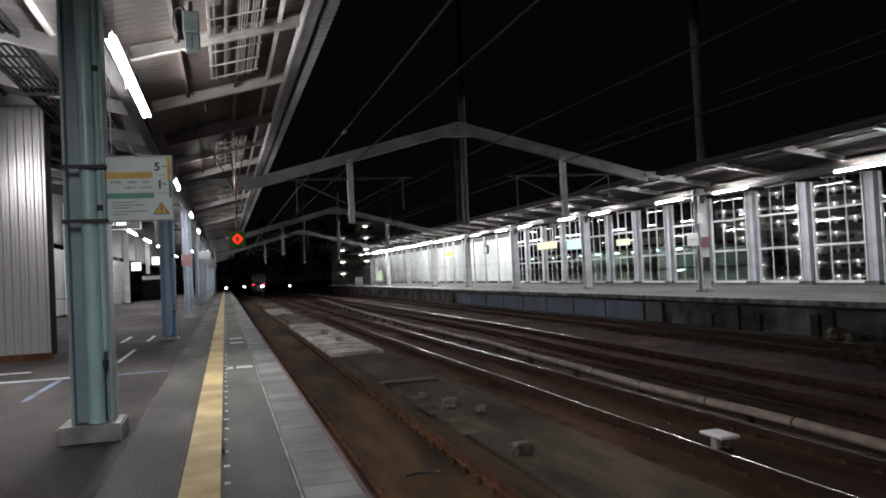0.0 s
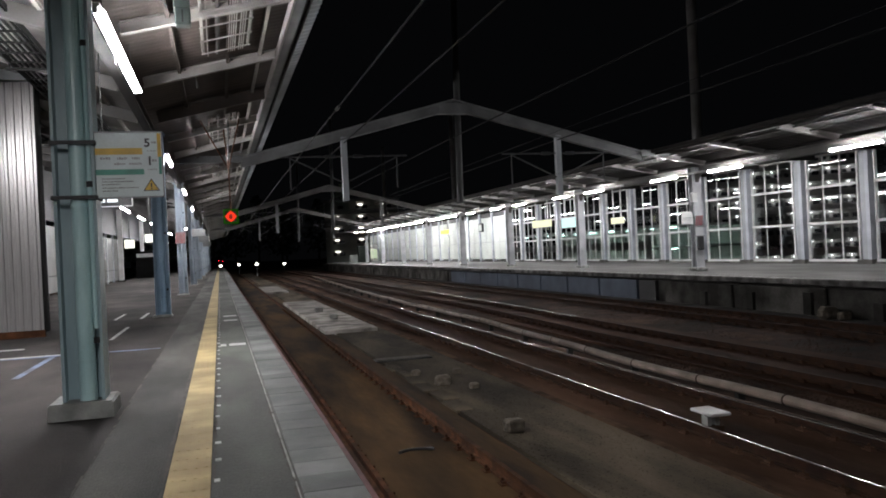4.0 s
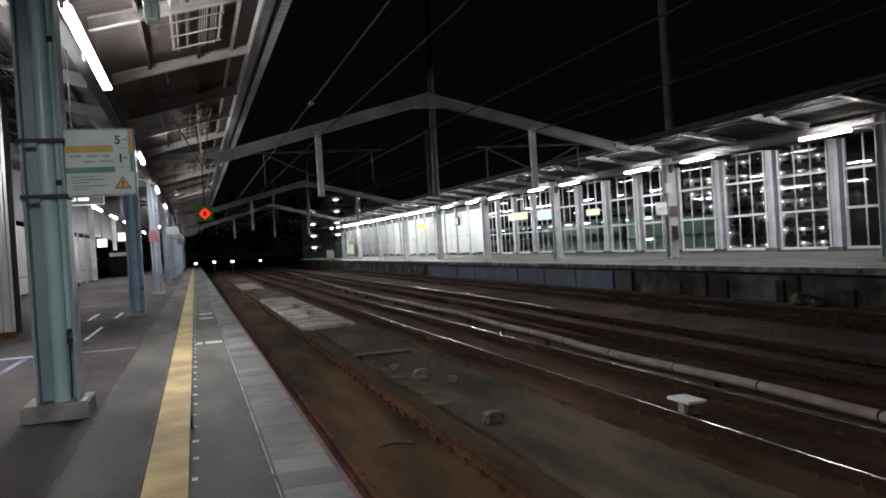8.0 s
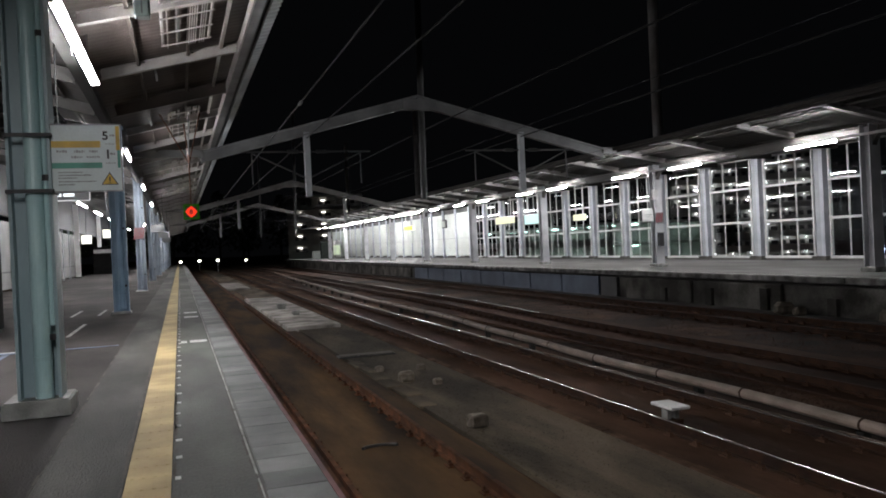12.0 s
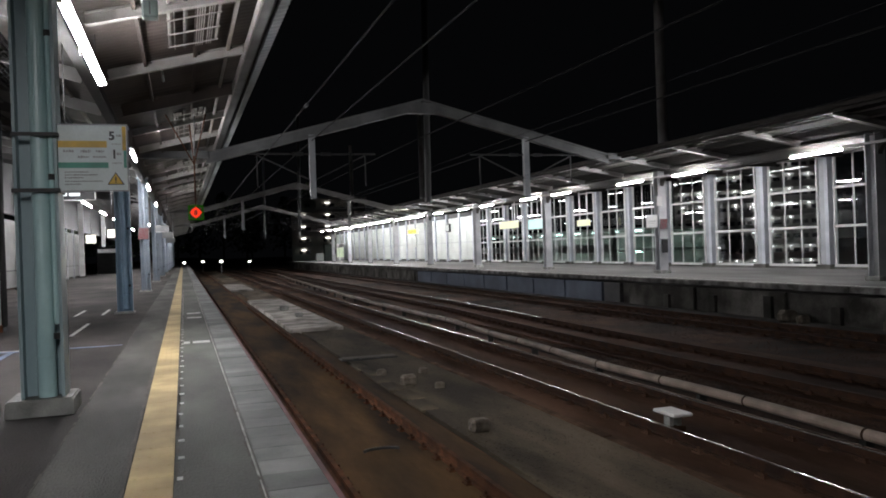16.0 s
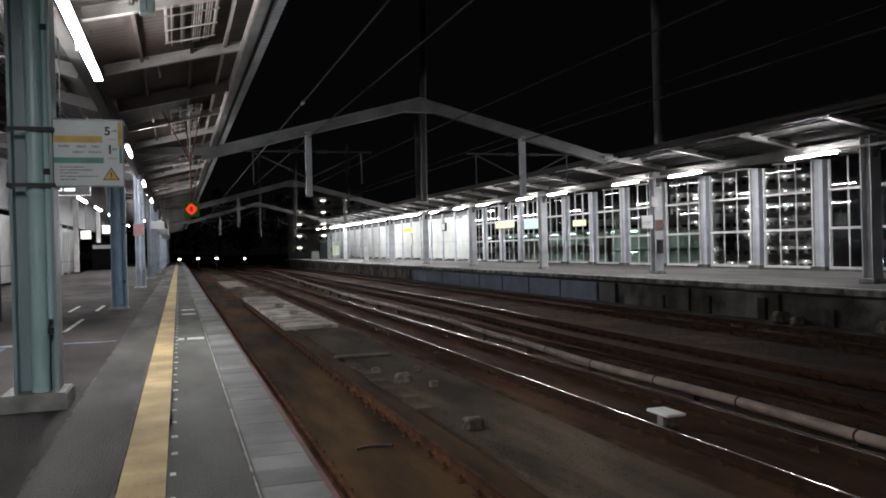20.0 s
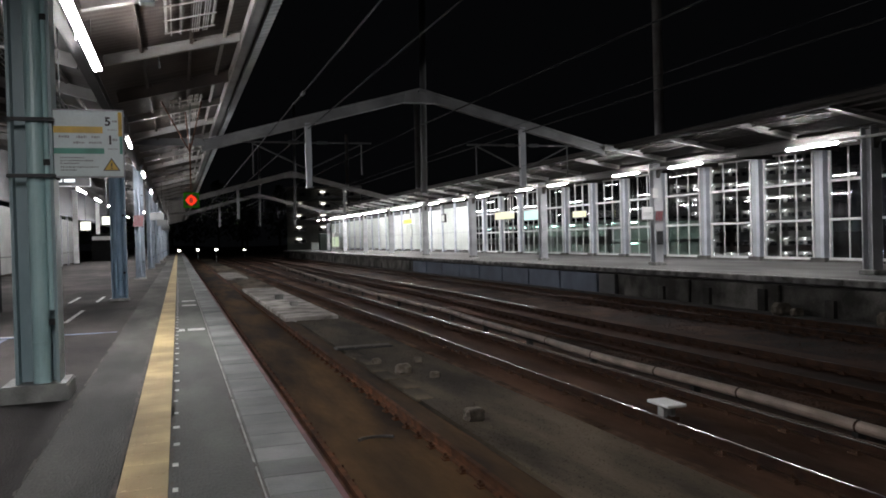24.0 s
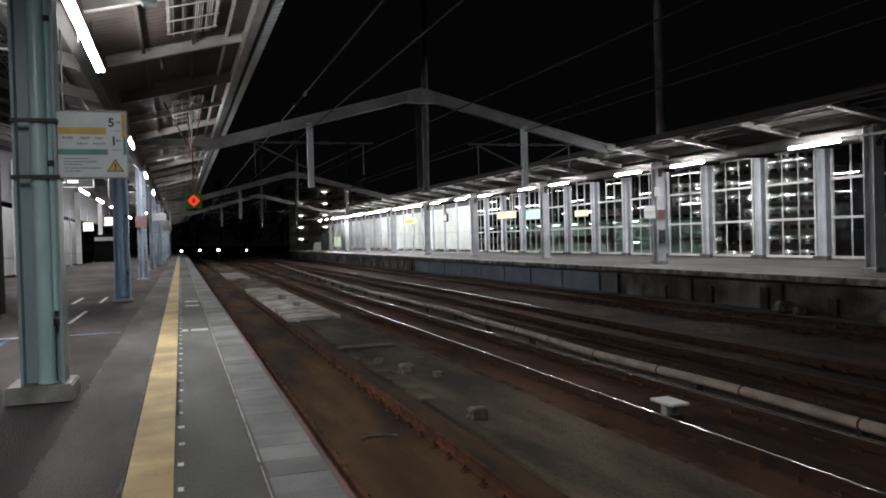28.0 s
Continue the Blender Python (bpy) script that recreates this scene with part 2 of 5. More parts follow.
M_leaf = mat("leaf_dark_green", (0.05, 0.08, 0.03), (0.03, 0.045, 0.02), 0.8, scale=1.0, fine=5)
M_bark = mat("bark", (0.09, 0.07, 0.05), None, 0.9)
M_train = mat("train_body_dark", (0.02, 0.02, 0.022), (0.014, 0.014, 0.016), 0.5, 0.0, scale=1)
M_trainw = mat("train_glass_dark", (0.02, 0.02, 0.025), None, 0.1, bump=0)
M_orange = mat("brace_rust_orange", (0.17, 0.062, 0.028), (0.1, 0.04, 0.02), 0.8)
G_tube = glow("tube_light", (0.985, 0.975, 0.99), TUBE)
G_tube2 = glow("weak_tube_light", (0.985, 0.975, 0.99), 40.0)
G_lamp = glow("balcony_light", (0.94, 0.96, 1.0), 36.0)
G_lampd = glow("stair_light", (1.0, 0.97, 0.9), 4.0)
G_warm = glow("warm_window_light", (1.0, 0.6, 0.38), 18.0)
G_deck = glow("teal_deck_glow", (0.62, 1.0, 0.9), 70.0)
G_head = glow("ground_lamp_light", (1.0, 0.95, 0.85), 9.0)
G_tail = glow("tail_lamp_light", (1.0, 0.01, 0.03), 11.0)
G_sqs = glow("lit_sign_yellow", (1.0, 1.0, 0.68), 1.15)
G_sqw = glow("lit_sign_white", (0.7, 1.0, 0.98), 1.2)
G_sqn = glow("lit_sign_warm", (1.0, 0.98, 0.85), 2.2)
G_led = glow("led_text", (0.9, 0.95, 1.0), 1.6)
G_sigr = glow("led_red", (1.0, 0.05, 0.02), 1.0)
G_sigg = glow("led_green", (0.1, 0.6, 0.03), 0.08)
G_vend = glow("vending_front_light", (0.8, 0.95, 0.66), 0.8)
GLASS = glass_mat("window_glass", (0.92, 0.97, 0.97))


# ---- mesh helpers ----
def bx(bm, x0, x1, y0, y1, z0, z1):
    v = [bm.verts.new(p) for p in ((x0, y0, z0), (x1, y0, z0), (x1, y1, z0), (x0, y1, z0), (x0, y0, z1), (x1, y0, z1), (x1, y1, z1), (x0, y1, z1))]
    for f in ((0, 3, 2, 1), (4, 5, 6, 7), (0, 1, 5, 4), (1, 2, 6, 5), (2, 3, 7, 6), (3, 0, 4, 7)):
        bm.faces.new([v[i] for i in f])
    return bm


def box(x0, x1, y0, y1, z0, z1, bevel=0.0):
    bm = bx(bmesh.new(), x0, x1, y0, y1, z0, z1)
    if bevel:
        bmesh.ops.bevel(bm, geom=bm.edges[:], offset=bevel, segments=1, affect="EDGES")
    return bm


def tb(bm, p, q, r, n=8, r2=None):
    """A round bar from p to q."""
    p, q = Vector(p), Vector(q)
    d = (q - p).normalized()
    a = d.orthogonal().normalized()
    b = d.cross(a)
    r2 = r if r2 is None else r2
    rings = []
    for c, rad in ((p, r), (q, r2)):
        rings.append([bm.verts.new(c + rad * (math.cos(2 * math.pi * i / n) * a + math.sin(2 * math.pi * i / n) * b)) for i in range(n)])
    for i in range(n):
        j = (i + 1) % n
        bm.faces.new((rings[0][i], rings[0][j], rings[1][j], rings[1][i]))
    bm.faces.new(rings[0][::-1])
    bm.faces.new(rings[1])
    return bm


def tube(p, q, r, n=8, r2=None):
    return tb(bmesh.new(), p, q, r, n, r2)


def bar(bm, p, q, w, h):
    """A square-edged bar from p to q, w wide and h deep, level across."""
    p, q = Vector(p), Vector(q)
    d = (q - p).normalized()
    s = d.cross(Vector((0, 0, 1)))
    s = s.normalized() if s.length > 1e-4 else Vector((1, 0, 0))
    u = s.cross(d)
    v = [bm.verts.new(c + a * w / 2 * s + b * h / 2 * u) for c in (p, q) for a, b in ((-1, -1), (1, -1), (1, 1), (-1, 1))]
    for f in ((3, 2, 1, 0), (4, 5, 6, 7), (0, 1, 5, 4), (1, 2, 6, 5), (2, 3, 7, 6), (3, 0, 4, 7)):
        bm.faces.new([v[i] for i in f])
    return bm


def prism(bm, pts, z0, z1):
    """An upright prism over a ground outline."""
    a = [bm.verts.new((x, y, z0)) for x, y in pts]
    b = [bm.verts.new((x, y, z1)) for x, y in pts]
    k = len(pts)
    for i in range(k):
        j = (i + 1) % k
        bm.faces.new((a[i], a[j], b[j], b[i]))
    bm.faces.new(a[::-1])
    bm.faces.new(b)
    return bm


def sweep(pts, r, n=8, bm=None):
    """One unbroken round bar along a line of points."""
    bm = bm or bmesh.new()
    pts = [Vector(p) for p in pts]
    rings = []
    for i, p in enumerate(pts):
        d = (pts[min(i + 1, len(pts) - 1)] - pts[max(i - 1, 0)]).normalized()
        a = d.cross(Vector((0.31, 0.17, 0.93))).normalized()
        b = d.cross(a)
        rings.append([bm.verts.new(p + r * (math.cos(2 * math.pi * k / n) * a + math.sin(2 * math.pi * k / n) * b)) for k in range(n)])
    for f, g in zip(rings[:-1], rings[1:]):
        for k in range(n):
            j = (k + 1) % n
            bm.faces.new((f[k], f[j], g[j], g[k]))
    bm.faces.new(rings[0][::-1])
    bm.faces.new(rings[-1])
    return bm


def hbeam_outline(w, d, t):
    """The outline of an H section, w across x and d along y."""
    a, b, c = w / 2, d / 2, t / 2
    return [(-a, -b), (a, -b), (a, -b + t), (c, -b + t), (c, b - t), (a, b - t), (a, b), (-a, b), (-a, b - t), (-c, b - t), (-c, -b + t), (-a, -b + t)]


def mesh_of(name, bm, material):
    bmesh.ops.recalc_face_normals(bm, faces=bm.faces[:])
    me = bpy.data.meshes.new(name)
    bm.to_mesh(me)
    bm.free()
    me.materials.append(material)
    return me


def part(name, bm, material, parent, label=""):
    ob = new(name, mesh_of(name, bm, material))
    ob.parent = parent
    return tagged(ob, label)


def piece(name, me, parent, at=(0, 0, 0)):
    ob = new(name, me)
    ob.parent = parent
    ob.location = at
    return ob


def thing(name, at, label, category, group="", kind=""):
    ob = new(name)
    ob.location = at
    return tagged(ob, label, category, group, kind)


def solid(name, bm, material, label, category, group="", kind=""):
    return tagged(new(name, mesh_of(name, bm, material)), label, category, group, kind)


def wording(text, size, material, parent, m, name="lettering"):
    cu = bpy.data.curves.new(name, "FONT")
    cu.body, cu.size, cu.extrude, cu.offset = text, size, 0.002, size * 0.03
    cu.materials.append(material)
    ob = new(name, cu)
    ob.parent = parent
    ob.matrix_basis = m
    return ob


# ---- ground and platforms ----
def build_ground():
    bm = bmesh.new()
    prof = [(-1500, -9.0), (-60, -9.0), (-40, -1.32), (30.6, -1.32), (31.2, -9.0), (1500, -9.0)]
    a = [bm.verts.new((x, -400, z)) for x, z in prof]
    b = [bm.verts.new((x, 2500, z)) for x, z in prof]
    for i in range(5):
        bm.faces.new((a[i], a[i + 1], b[i + 1], b[i]))
    solid("ground", bm, M_ballast, "dark rusty ballast ground across the station tracks", "ground", kind="structure")
    bm = bx(bmesh.new(), 0.98, 3.75, -12, 260, -1.32, -1.262)
    solid("track_bed", bm, M_slabbed, "brown rust-stained concrete track bed beside the platform", "track bed", kind="structure")
    bm = bx(bmesh.new(), 5.74, 8.75, -12, 260, -1.32, -1.266)
    solid("track_bed", bm, M_bed2, "red-brown dusty bed under the second track", "track bed", kind="structure")
    bm = bx(bmesh.new(), 10.0, 13.2, -12, 145, -1.32, -1.268)
    solid("track_bed", bm, M_bed3, "dark brown bed under the third track", "track bed", kind="structure")
    k = thing("bed_kerb", (5.66, 0, -1.32), "low rust-brown kerb along the second track bed", "kerb", kind="structure")
    me = mesh_of("kerb_stone", box(-0.08, 0.08, -0.998, 0.998, 0, 0.085, 0.02), M_bedk)
    for i in range(40):
        piece("kerb_stone", me, k, (0.008 * math.sin(i * 2.7), -3 + 2.0 * i, 0.006 * math.sin(i * 1.9)))
    bm = bx(bmesh.new(), 3.85, 5.58, -12, 150, -1.32, -1.25)
    solid("cess", bm, M_cess, "grey gravel strip between two tracks", "track bed", kind="structure")


def build_platform_near():
    p = thing("platform_near", (0, 0, 0), "grey asphalt station platform with a pale edge", "platform", kind="structure")
    part("platform_body", box(-9.4, 0.78, -14, 150, -1.32, -0.25), M_concd, p)
    part("surface", box(-9.4, -1.02, -14, 150, -0.25, 0.0), M_asphalt, p)
    part("surface", box(-1.02, -0.43, -14, 150, -0.25, 0.001), M_conc, p, "grey concrete band")
    part("surface", box(-0.43, -0.12, -14, 150, -0.25, -0.012), M_conc, p)
    part("surface", box(-0.12, 0.43, -14, 150, -0.25, 0.0), M_asphalt2, p)
    part("surface", box(0.43, 0.86, -14, 150, -0.25, -0.012), M_concd, p)
    bm = bmesh.new()
    y = -14.0
    rnd = random.Random(3)
    while y < 150:
        d = rnd.uniform(0.5, 2.2)
        w = rnd.uniform(0.004, 0.01)
        bx(bm, 0.435 - w, 0.435 + w, y, y + d - rnd.choice((0, 0.03, 0.12)), -0.01, 0.004)
        y += d
    part("edge_line", bm, M_foot, p, "thin worn white line")
    part("edge_nosing", box(0.865, 0.9, -14, 150, -0.3, -0.004), M_nose, p, "dull red platform edge nosing")
    slab = mesh_of("edge_slab", box(0.462, 0.862, -0.193, 0.193, -0.2, 0.0, 0.006), M_edge)
    tile = mesh_of("tactile_tile", tile_bm(), M_yellow)
    far = bmesh.new()
    for i in range(400):
        y = -2.0 + i * 0.39
        if i < 190:
            piece("edge_slab", slab, p, (0, y, 0.0015 * math.sin(i * 2.4)))
        elif y < 149:
            bx(far, 0.462, 0.862, y - 0.193, y + 0.193, -0.2, 0.0)
    tagged(part("edge_slab_far", far, M_edge, p), kind="stuff")
    far = bmesh.new()
    for i in range(505):
        y = -1.5 + i * 0.3
        if 0 <= i < 170:
            piece("tactile_tile", tile, p, (-0.275, y, 0.0))
        elif y < 149:
            bx(far, -0.42, -0.13, y - 0.147, y + 0.147, -0.02, 0.004)
    tagged(part("tactile_tile_far", far, M_yellow, p), kind="stuff")
    bm = bmesh.new()
    for i in range(60):
        y = 3.4 + 0.59 * i
        bx(bm, -0.1 + 0.012 * math.sin(i * 3.1), -0.058 + 0.008 * math.sin(i * 7.7), y - 0.035, y + 0.035, 0.0, 0.006)
    tagged(part("marker_stud", bm, M_white, p, "small pale studs along the tactile strip"), kind="stuff")
    bm = bmesh.new()
    rnd = random.Random(21)
    for x, w, n in ((-0.445, 0.028, 170), (-0.108, 0.026, 170), (-1.03, 0.014, 110), (0.425, 0.016, 80)):
        y = 1.5
        for k in range(n):
            y += rnd.uniform(0.1, 0.45)
            a, d = rnd.uniform(0.3, 1.0) * w, rnd.uniform(0.06, 0.3)
            v = [bm.verts.new((x + a * math.cos(t) + rnd.uniform(-0.01, 0.01), y + d * math.sin(t), 0.0025)) for t in (0, 1, 2.1, 3.1, 4.2, 5.2)]
            bm.faces.new(v)
    tagged(part("dirt_patch", bm, M_dirt, p, "dark dirt along the strips"), kind="stuff")
    # painted marks
    for n, x0, x1, y0, y1, m in (("white_mark", -0.05, 0.05, 14.65, 15.0, M_white), ("white_mark", 0.1, 0.39, 14.65, 15.0, M_white),
                                 ("white_mark", 0.03, 0.37, 20.6, 21.0, M_white), ("white_mark", 0.03, 0.37, 22.2, 22.6, M_white),
                                 ("blue_line", -4.6, -1.1, 15.1, 15.24, M_blue), ("white_line", -4.2, -2.3, 15.25, 15.38, M_white),
                                 ("white_line", -4.6, -3.7, 16.8, 17.0, M_white),
                                 ("white_line", -2.27, -2.19, 17.6, 20.8, M_white), ("white_line", -2.93, -2.85, 23.8, 26.3, M_white),
                                 ("white_line", -2.23, -2.15, 23.7, 26.1, M_white), ("blue_line", -2.9, -2.8, 12.4, 15.0, M_blue)):
        part(n, box(x0, x1, y0, y1, -0.01, 0.003), m, p)


def tile_bm():
    """A tactile tile with four raised bars."""
    bm = box(-0.149, 0.149, -0.149, 0.149, -0.03, 0.004, 0.0012)
    for k in range(4):
        bx(bm, -0.122 + k * 0.075, -0.098 + k * 0.075, -0.138, 0.138, 0.004, 0.0068)
    return bm


def build_platform_far():
    p = thing("platform_far", (0, 0, 0), "grey concrete station platform across the tracks", "platform", kind="structure")
    part("platform_body", box(18.55, 30.5, -20, 148, -1.32, -0.28), M_walld, p)
    part("surface", box(18.7, 30.5, -20, 148, -0.28, 0.0), M_farfl, p)
    me = mesh_of("coping_slab", box(18.15, 18.69, -0.99, 0.99, -0.19, 0.004, 0.02), M_coping)
    for i in range(81):
        piece("coping_slab", me, p, (0, -15 + 2.0 * i, 0.003 * math.sin(i * 5.0)))
    part("edge_line", box(18.42, 18.5, -20, 148, 0.0, 0.008), M_white, p, "worn white edge line")
    me = mesh_of("wall_panel", box(18.36, 18.5, -1.82, 1.82, -1.25, -0.3, 0.02), M_panel)
    for i in range(8):
        piece("wall_panel", me, p, (0, 34.4 + 3.8 * i, 0))
    me = mesh_of("wall_block", box(18.42, 18.54, -2.3, 2.3, -1.3, -0.3, 0.03), M_wallb)
    for i in range(10):
        piece("wall_block", me, p, (0, 28.0 - 4.8 * i, 0))
    for i in range(16):
        piece("wall_block", me, p, (0, 66.5 + 4.8 * i, 0))
    part("ledge", box(17.6, 18.4, -20, 120, -1.32, -1.18), M_concd, p)
    # Solid dark plate that stands in for the shade of an opening.
    part("recess", box(18.38, 18.54, 31.0, 32.4, -1.25, -0.3), M_dark, p, "dark plate standing for a shaded wall opening")
    for i in range(9):
        part("wall_buttress", box(18.3, 18.5, 4.0 + 2.9 * i, 4.35 + 2.9 * i, -1.3, -0.45 - 0.1 * (i % 3)), M_walld, p)


# ---- tracks ----
def track_c(y):
    """Centre of the third track, which shifts away a little beyond the first twenty metres."""
    u = min(1.0, max(0.0, (y - 17.0) / 20.0))
    return 11.2 + 0.62 * u * u * (3 - 2 * u)


def rail_section(bm, pa, pb, a, b, x, z, w, h):
    bar(bm, (pa + x, a, z), (pb + x, b, z), w, h)


def crown(bm, xa, xb, a, b, half, worn_side):
    """A length of the slightly domed, polished top of a rail; on the outer rail the worn gauge corner rolls down its side."""
    if worn_side:
        prof = [(half, 0.0), (0.0, 0.0007), (-0.014, 0.0), (-0.023, -0.003), (-0.029, -0.009), (-0.0315, -0.018), (-0.032, -0.034)]
    else:
        prof = [(half * k / 3, 0.0007 * (1 - (k / 3) ** 2)) for k in range(-3, 4)]
    p = [bm.verts.new((xa + x, a, -1.0985 + z)) for x, z in prof]
    q = [bm.verts.new((xb + x, b, -1.0985 + z)) for x, z in prof]
    for i in range(6):
        bm.faces.new((p[i], p[i + 1], q[i + 1], q[i]))


def build_track(name, centre, y0, y1, step, label, shiny, clip_mat, count):
    """Two rails with head, web and foot, a narrow polished running band, and a clip pair on a base plate at each fastening."""
    t = thing(name, (0, 0, 0), label, "railway track", "tracks", "structure")
    # every track but the first has the darker rust
    rust = M_rust if name == "track_1" else M_rustd
    for s in (-1, 1):
        head, foot, band = bmesh.new(), bmesh.new(), bmesh.new()
        ys = np.arange(y0, y1 + 0.1, step)
        for a, b in zip(ys[:-1], ys[1:]):
            pa, pb = centre(a) + s * 0.75, centre(b) + s * 0.75
            rail_section(head, pa, pb, a, b, 0, -1.118, 0.06, 0.036)
            rail_section(foot, pa, pb, a, b, 0, -1.18, 0.018, 0.1)
            rail_section(foot, pa, pb, a, b, 0, -1.24, 0.13, 0.03)
            if shiny(s, a):
                crown(band, pa, pb, a, b, 0.017 if s < 0 else 0.03, s > 0)
        part("rail_head", head, rust, t, "rust-brown rail head")
        part("rail_web", foot, rust, t)
        if band.faces:
            o = part("running_band", band, M_steel, t, "narrow polished running band")
            o.data.polygons.foreach_set("use_smooth", [True] * len(o.data.polygons))
        else:
            band.free()
    clip = bmesh.new()
    bx(clip, -0.14, 0.14, -0.08, 0.08, -0.03, 0.006)
    for e in (-1, 1):
        bx(clip, e * 0.085 - 0.03, e * 0.085 + 0.03, -0.05, 0.05, 0.006, 0.035)
        tb(clip, (e * 0.095, 0, 0.03), (e * 0.095, 0, 0.07), 0.017, 6)
    me = mesh_of("rail_clip", clip, clip_mat)
    for i in range(count):
        y = 1.0 + 0.6 * i
        for s in (-1, 1):
            piece("rail_clip", me, t, (centre(y) + s * 0.75, y, -1.25))
    return t


def build_tracks():
    build_track("track_1", lambda y: 2.43, -12, 150, 18, "rust-brown railway track on a brown concrete bed", lambda s, y: False, M_rust, 70)
    build_track("track_2", lambda y: 7.14, -12, 260, 17, "railway track with shiny rails on a brown bed", lambda s, y: True, M_bed2, 90)
    # Third track: band laid only along the right rail's glint, beyond 25 m.
    build_track("track_3", track_c, -12, 140, 2.0, "dim railway track shifting over a dark bed", lambda s, y: s > 0 and y > 25, M_bed3, 80)
    build_track("track_4", lambda y: 16.3, -12, 140, 19, "unlit railway track beside the opposite platform", lambda s, y: False, M_bed3, 50)
    # cable pipe along the second track
    t = thing("trackside_pipe", (8.6, 0, -1.3), "long grey sleeved pipe snaking along the track", "pipe")
    pts = []
    ky = (-10, 7.5, 12, 15.7, 17.4, 20, 22, 25, 29, 32, 38, 46, 60, 100)
    kx = (8.0, 8.05, 8.17, 8.14, 8.24, 8.4, 8.47, 8.64, 8.74, 8.66, 8.68, 8.84, 9.3, 10.9)
    for i in range(90):
        y = -6 + 1.15 * i
        pts.append((sum(np.interp(y + d, ky, kx) for d in (-1.0, 0, 1.0)) / 3 - 8.6, y, 0.3 + 0.015 * math.sin(y * 0.8)))
    me_b = bmesh.new()
    for i, (a, b) in enumerate(zip(pts[:-1], pts[1:])):
        part("pipe_sleeve", tube(a, b, 0.078, 12), M_pipe, t)
        if i % 2 == 0:
            d = (Vector(b) - Vector(a)).normalized() * 0.018
            tb(me_b, Vector(a) - d, Vector(a) + d, 0.084, 12)
    tagged(part("clamp_band", me_b, M_rustd, t, "dark clamp bands round the pipe"), kind="stuff")
    me = mesh_of("saddle", box(-0.07, 0.07, -0.06, 0.06, 0, 0.23, 0.01), M_walld)
    for i in range(0, 89, 3):
        piece("saddle", me, t, (pts[i][0], pts[i][1], 0))


def build_trackside():
    for y0, y1, x0, x1 in ((27.9, 47.3, 3.45, 5.32), (62, 75, 3.3, 5.0)):
        s = solid("access_slab", box(x0, x1, y0, y1, -1.3, -1.12, 0.03), M_concw, "pale worn concrete slab between the tracks", "slab", "concrete slabs")
    s = thing("slab_box", (4.35, 37.2, -1.12), "small grey equipment box on the concrete slab", "equipment box")
    part("body", box(-0.18, 0.18, -0.22, 0.22, 0, 0.2, 0.03), M_foot, s)
    part("lid", box(-0.21, 0.21, -0.25, 0.25, 0.2, 0.23, 0.01), M_foot, s)
    s = thing("slab_box", (4.45, 33.0, -1.12), "small grey equipment box on the concrete slab", "equipment box")
    part("body", box(-0.14, 0.14, -0.18, 0.18, 0, 0.15, 0.03), M_foot, s)
    part("lid", box(-0.16, 0.16, -0.2, 0.2, 0.15, 0.18, 0.01), M_foot, s)
    # white plate on a stub between the rails
    p = thing("track_plate", (6.72, 9.98, -1.27), "white plate on two short stubs beside the rail", "trackside plate")
    part("plate", box(-0.16, 0.16, -0.27, 0.27, 0.255, 0.3, 0.012), M_whitep, p)
    part("rib", box(-0.12, 0.12, -0.04, 0.04, 0.22, 0.256, 0.006), M_foot, p)
    for x in (-0.07, 0.06):
        part("stub", box(x - 0.035, x + 0.035, -0.08, 0.08, 0.085, 0.225, 0.01), M_foot, p)
    part("foot", box(-0.15, 0.14, -0.13, 0.13, 0, 0.09, 0.01), M_bedk, p, "rusty block under the stubs")
    # loose things before the opposite platform's wall
    for x, y, z0, r, lab in ((17.9, 20.2, -1.18, 0.3, "pale"), (17.95, 19.6, -1.18, 0.2, "pale"), (17.9, 16.2, -1.18, 0.32, "grey")):
        bm = box(-r, r, -r * 0.7, r * 0.7, -0.01, r * 1.3, r * 0.35)
        bmesh.ops.subdivide_edges(bm, edges=bm.edges[:], cuts=2, use_grid_fill=True)
        for v in bm.verts:
            v.co += noise.noise_vector(v.co * 4.0 + Vector((y, 0, 0))) * 0.12 * r
        o = solid("sandbag", bm, M_lump, "%s slumped sandbag on the ledge by the platform wall" % lab, "sandbag", "sandbags")
        o.location = (x, y, z0)
    o = thing("wall_pipe", (18.25, 15.6, -1.18), "dark bent drain pipes on the platform wall", "drain pipe")
    for k, h in ((0, 0.78), (0.35, 0.7), (0.9, 0.75)):
        part("pipe_length", sweep([(0.03, k, 0.0), (0.0, k, 0.35), (0.0, k, h - 0.15), (0.1, k, h)], 0.05, 8), M_dark, o)
    for x, y, r, sd in ((4.15, 11.2, 0.15, 1), (4.3, 15.7, 0.16, 2), (4.75, 15.0, 0.09, 3), (4.1, 17.2, 0.1, 4), (5.0, 17.0, 0.09, 5)):
        bm = box(-r, r, -r * 0.8, r * 0.8, -0.02, r * 1.25, r * 0.3)
        bmesh.ops.subdivide_edges(bm, edges=bm.edges[:], cuts=2, use_grid_fill=True)
        for v in bm.verts:
            n = noise.noise_vector(v.co * (2.2 / r) + Vector((sd * 7.0, 0, 0))) * 0.16 * r
            v.co += Vector((n.x, n.y, n.z * 0.6))
        o = solid("concrete_lump", bm, M_lump, "rough grey concrete lump lying on the gravel", "concrete lump", "concrete lumps")
        o.location = (x, y, -1.25)
    o = thing("cable_duct", (4.45, 20.0, -1.25), "dark cable duct crossing the gravel strip", "cable duct")
    part("trough", box(-0.75, 0.72, -0.22, 0.22, 0, 0.03, 0.01), M_dark, o)
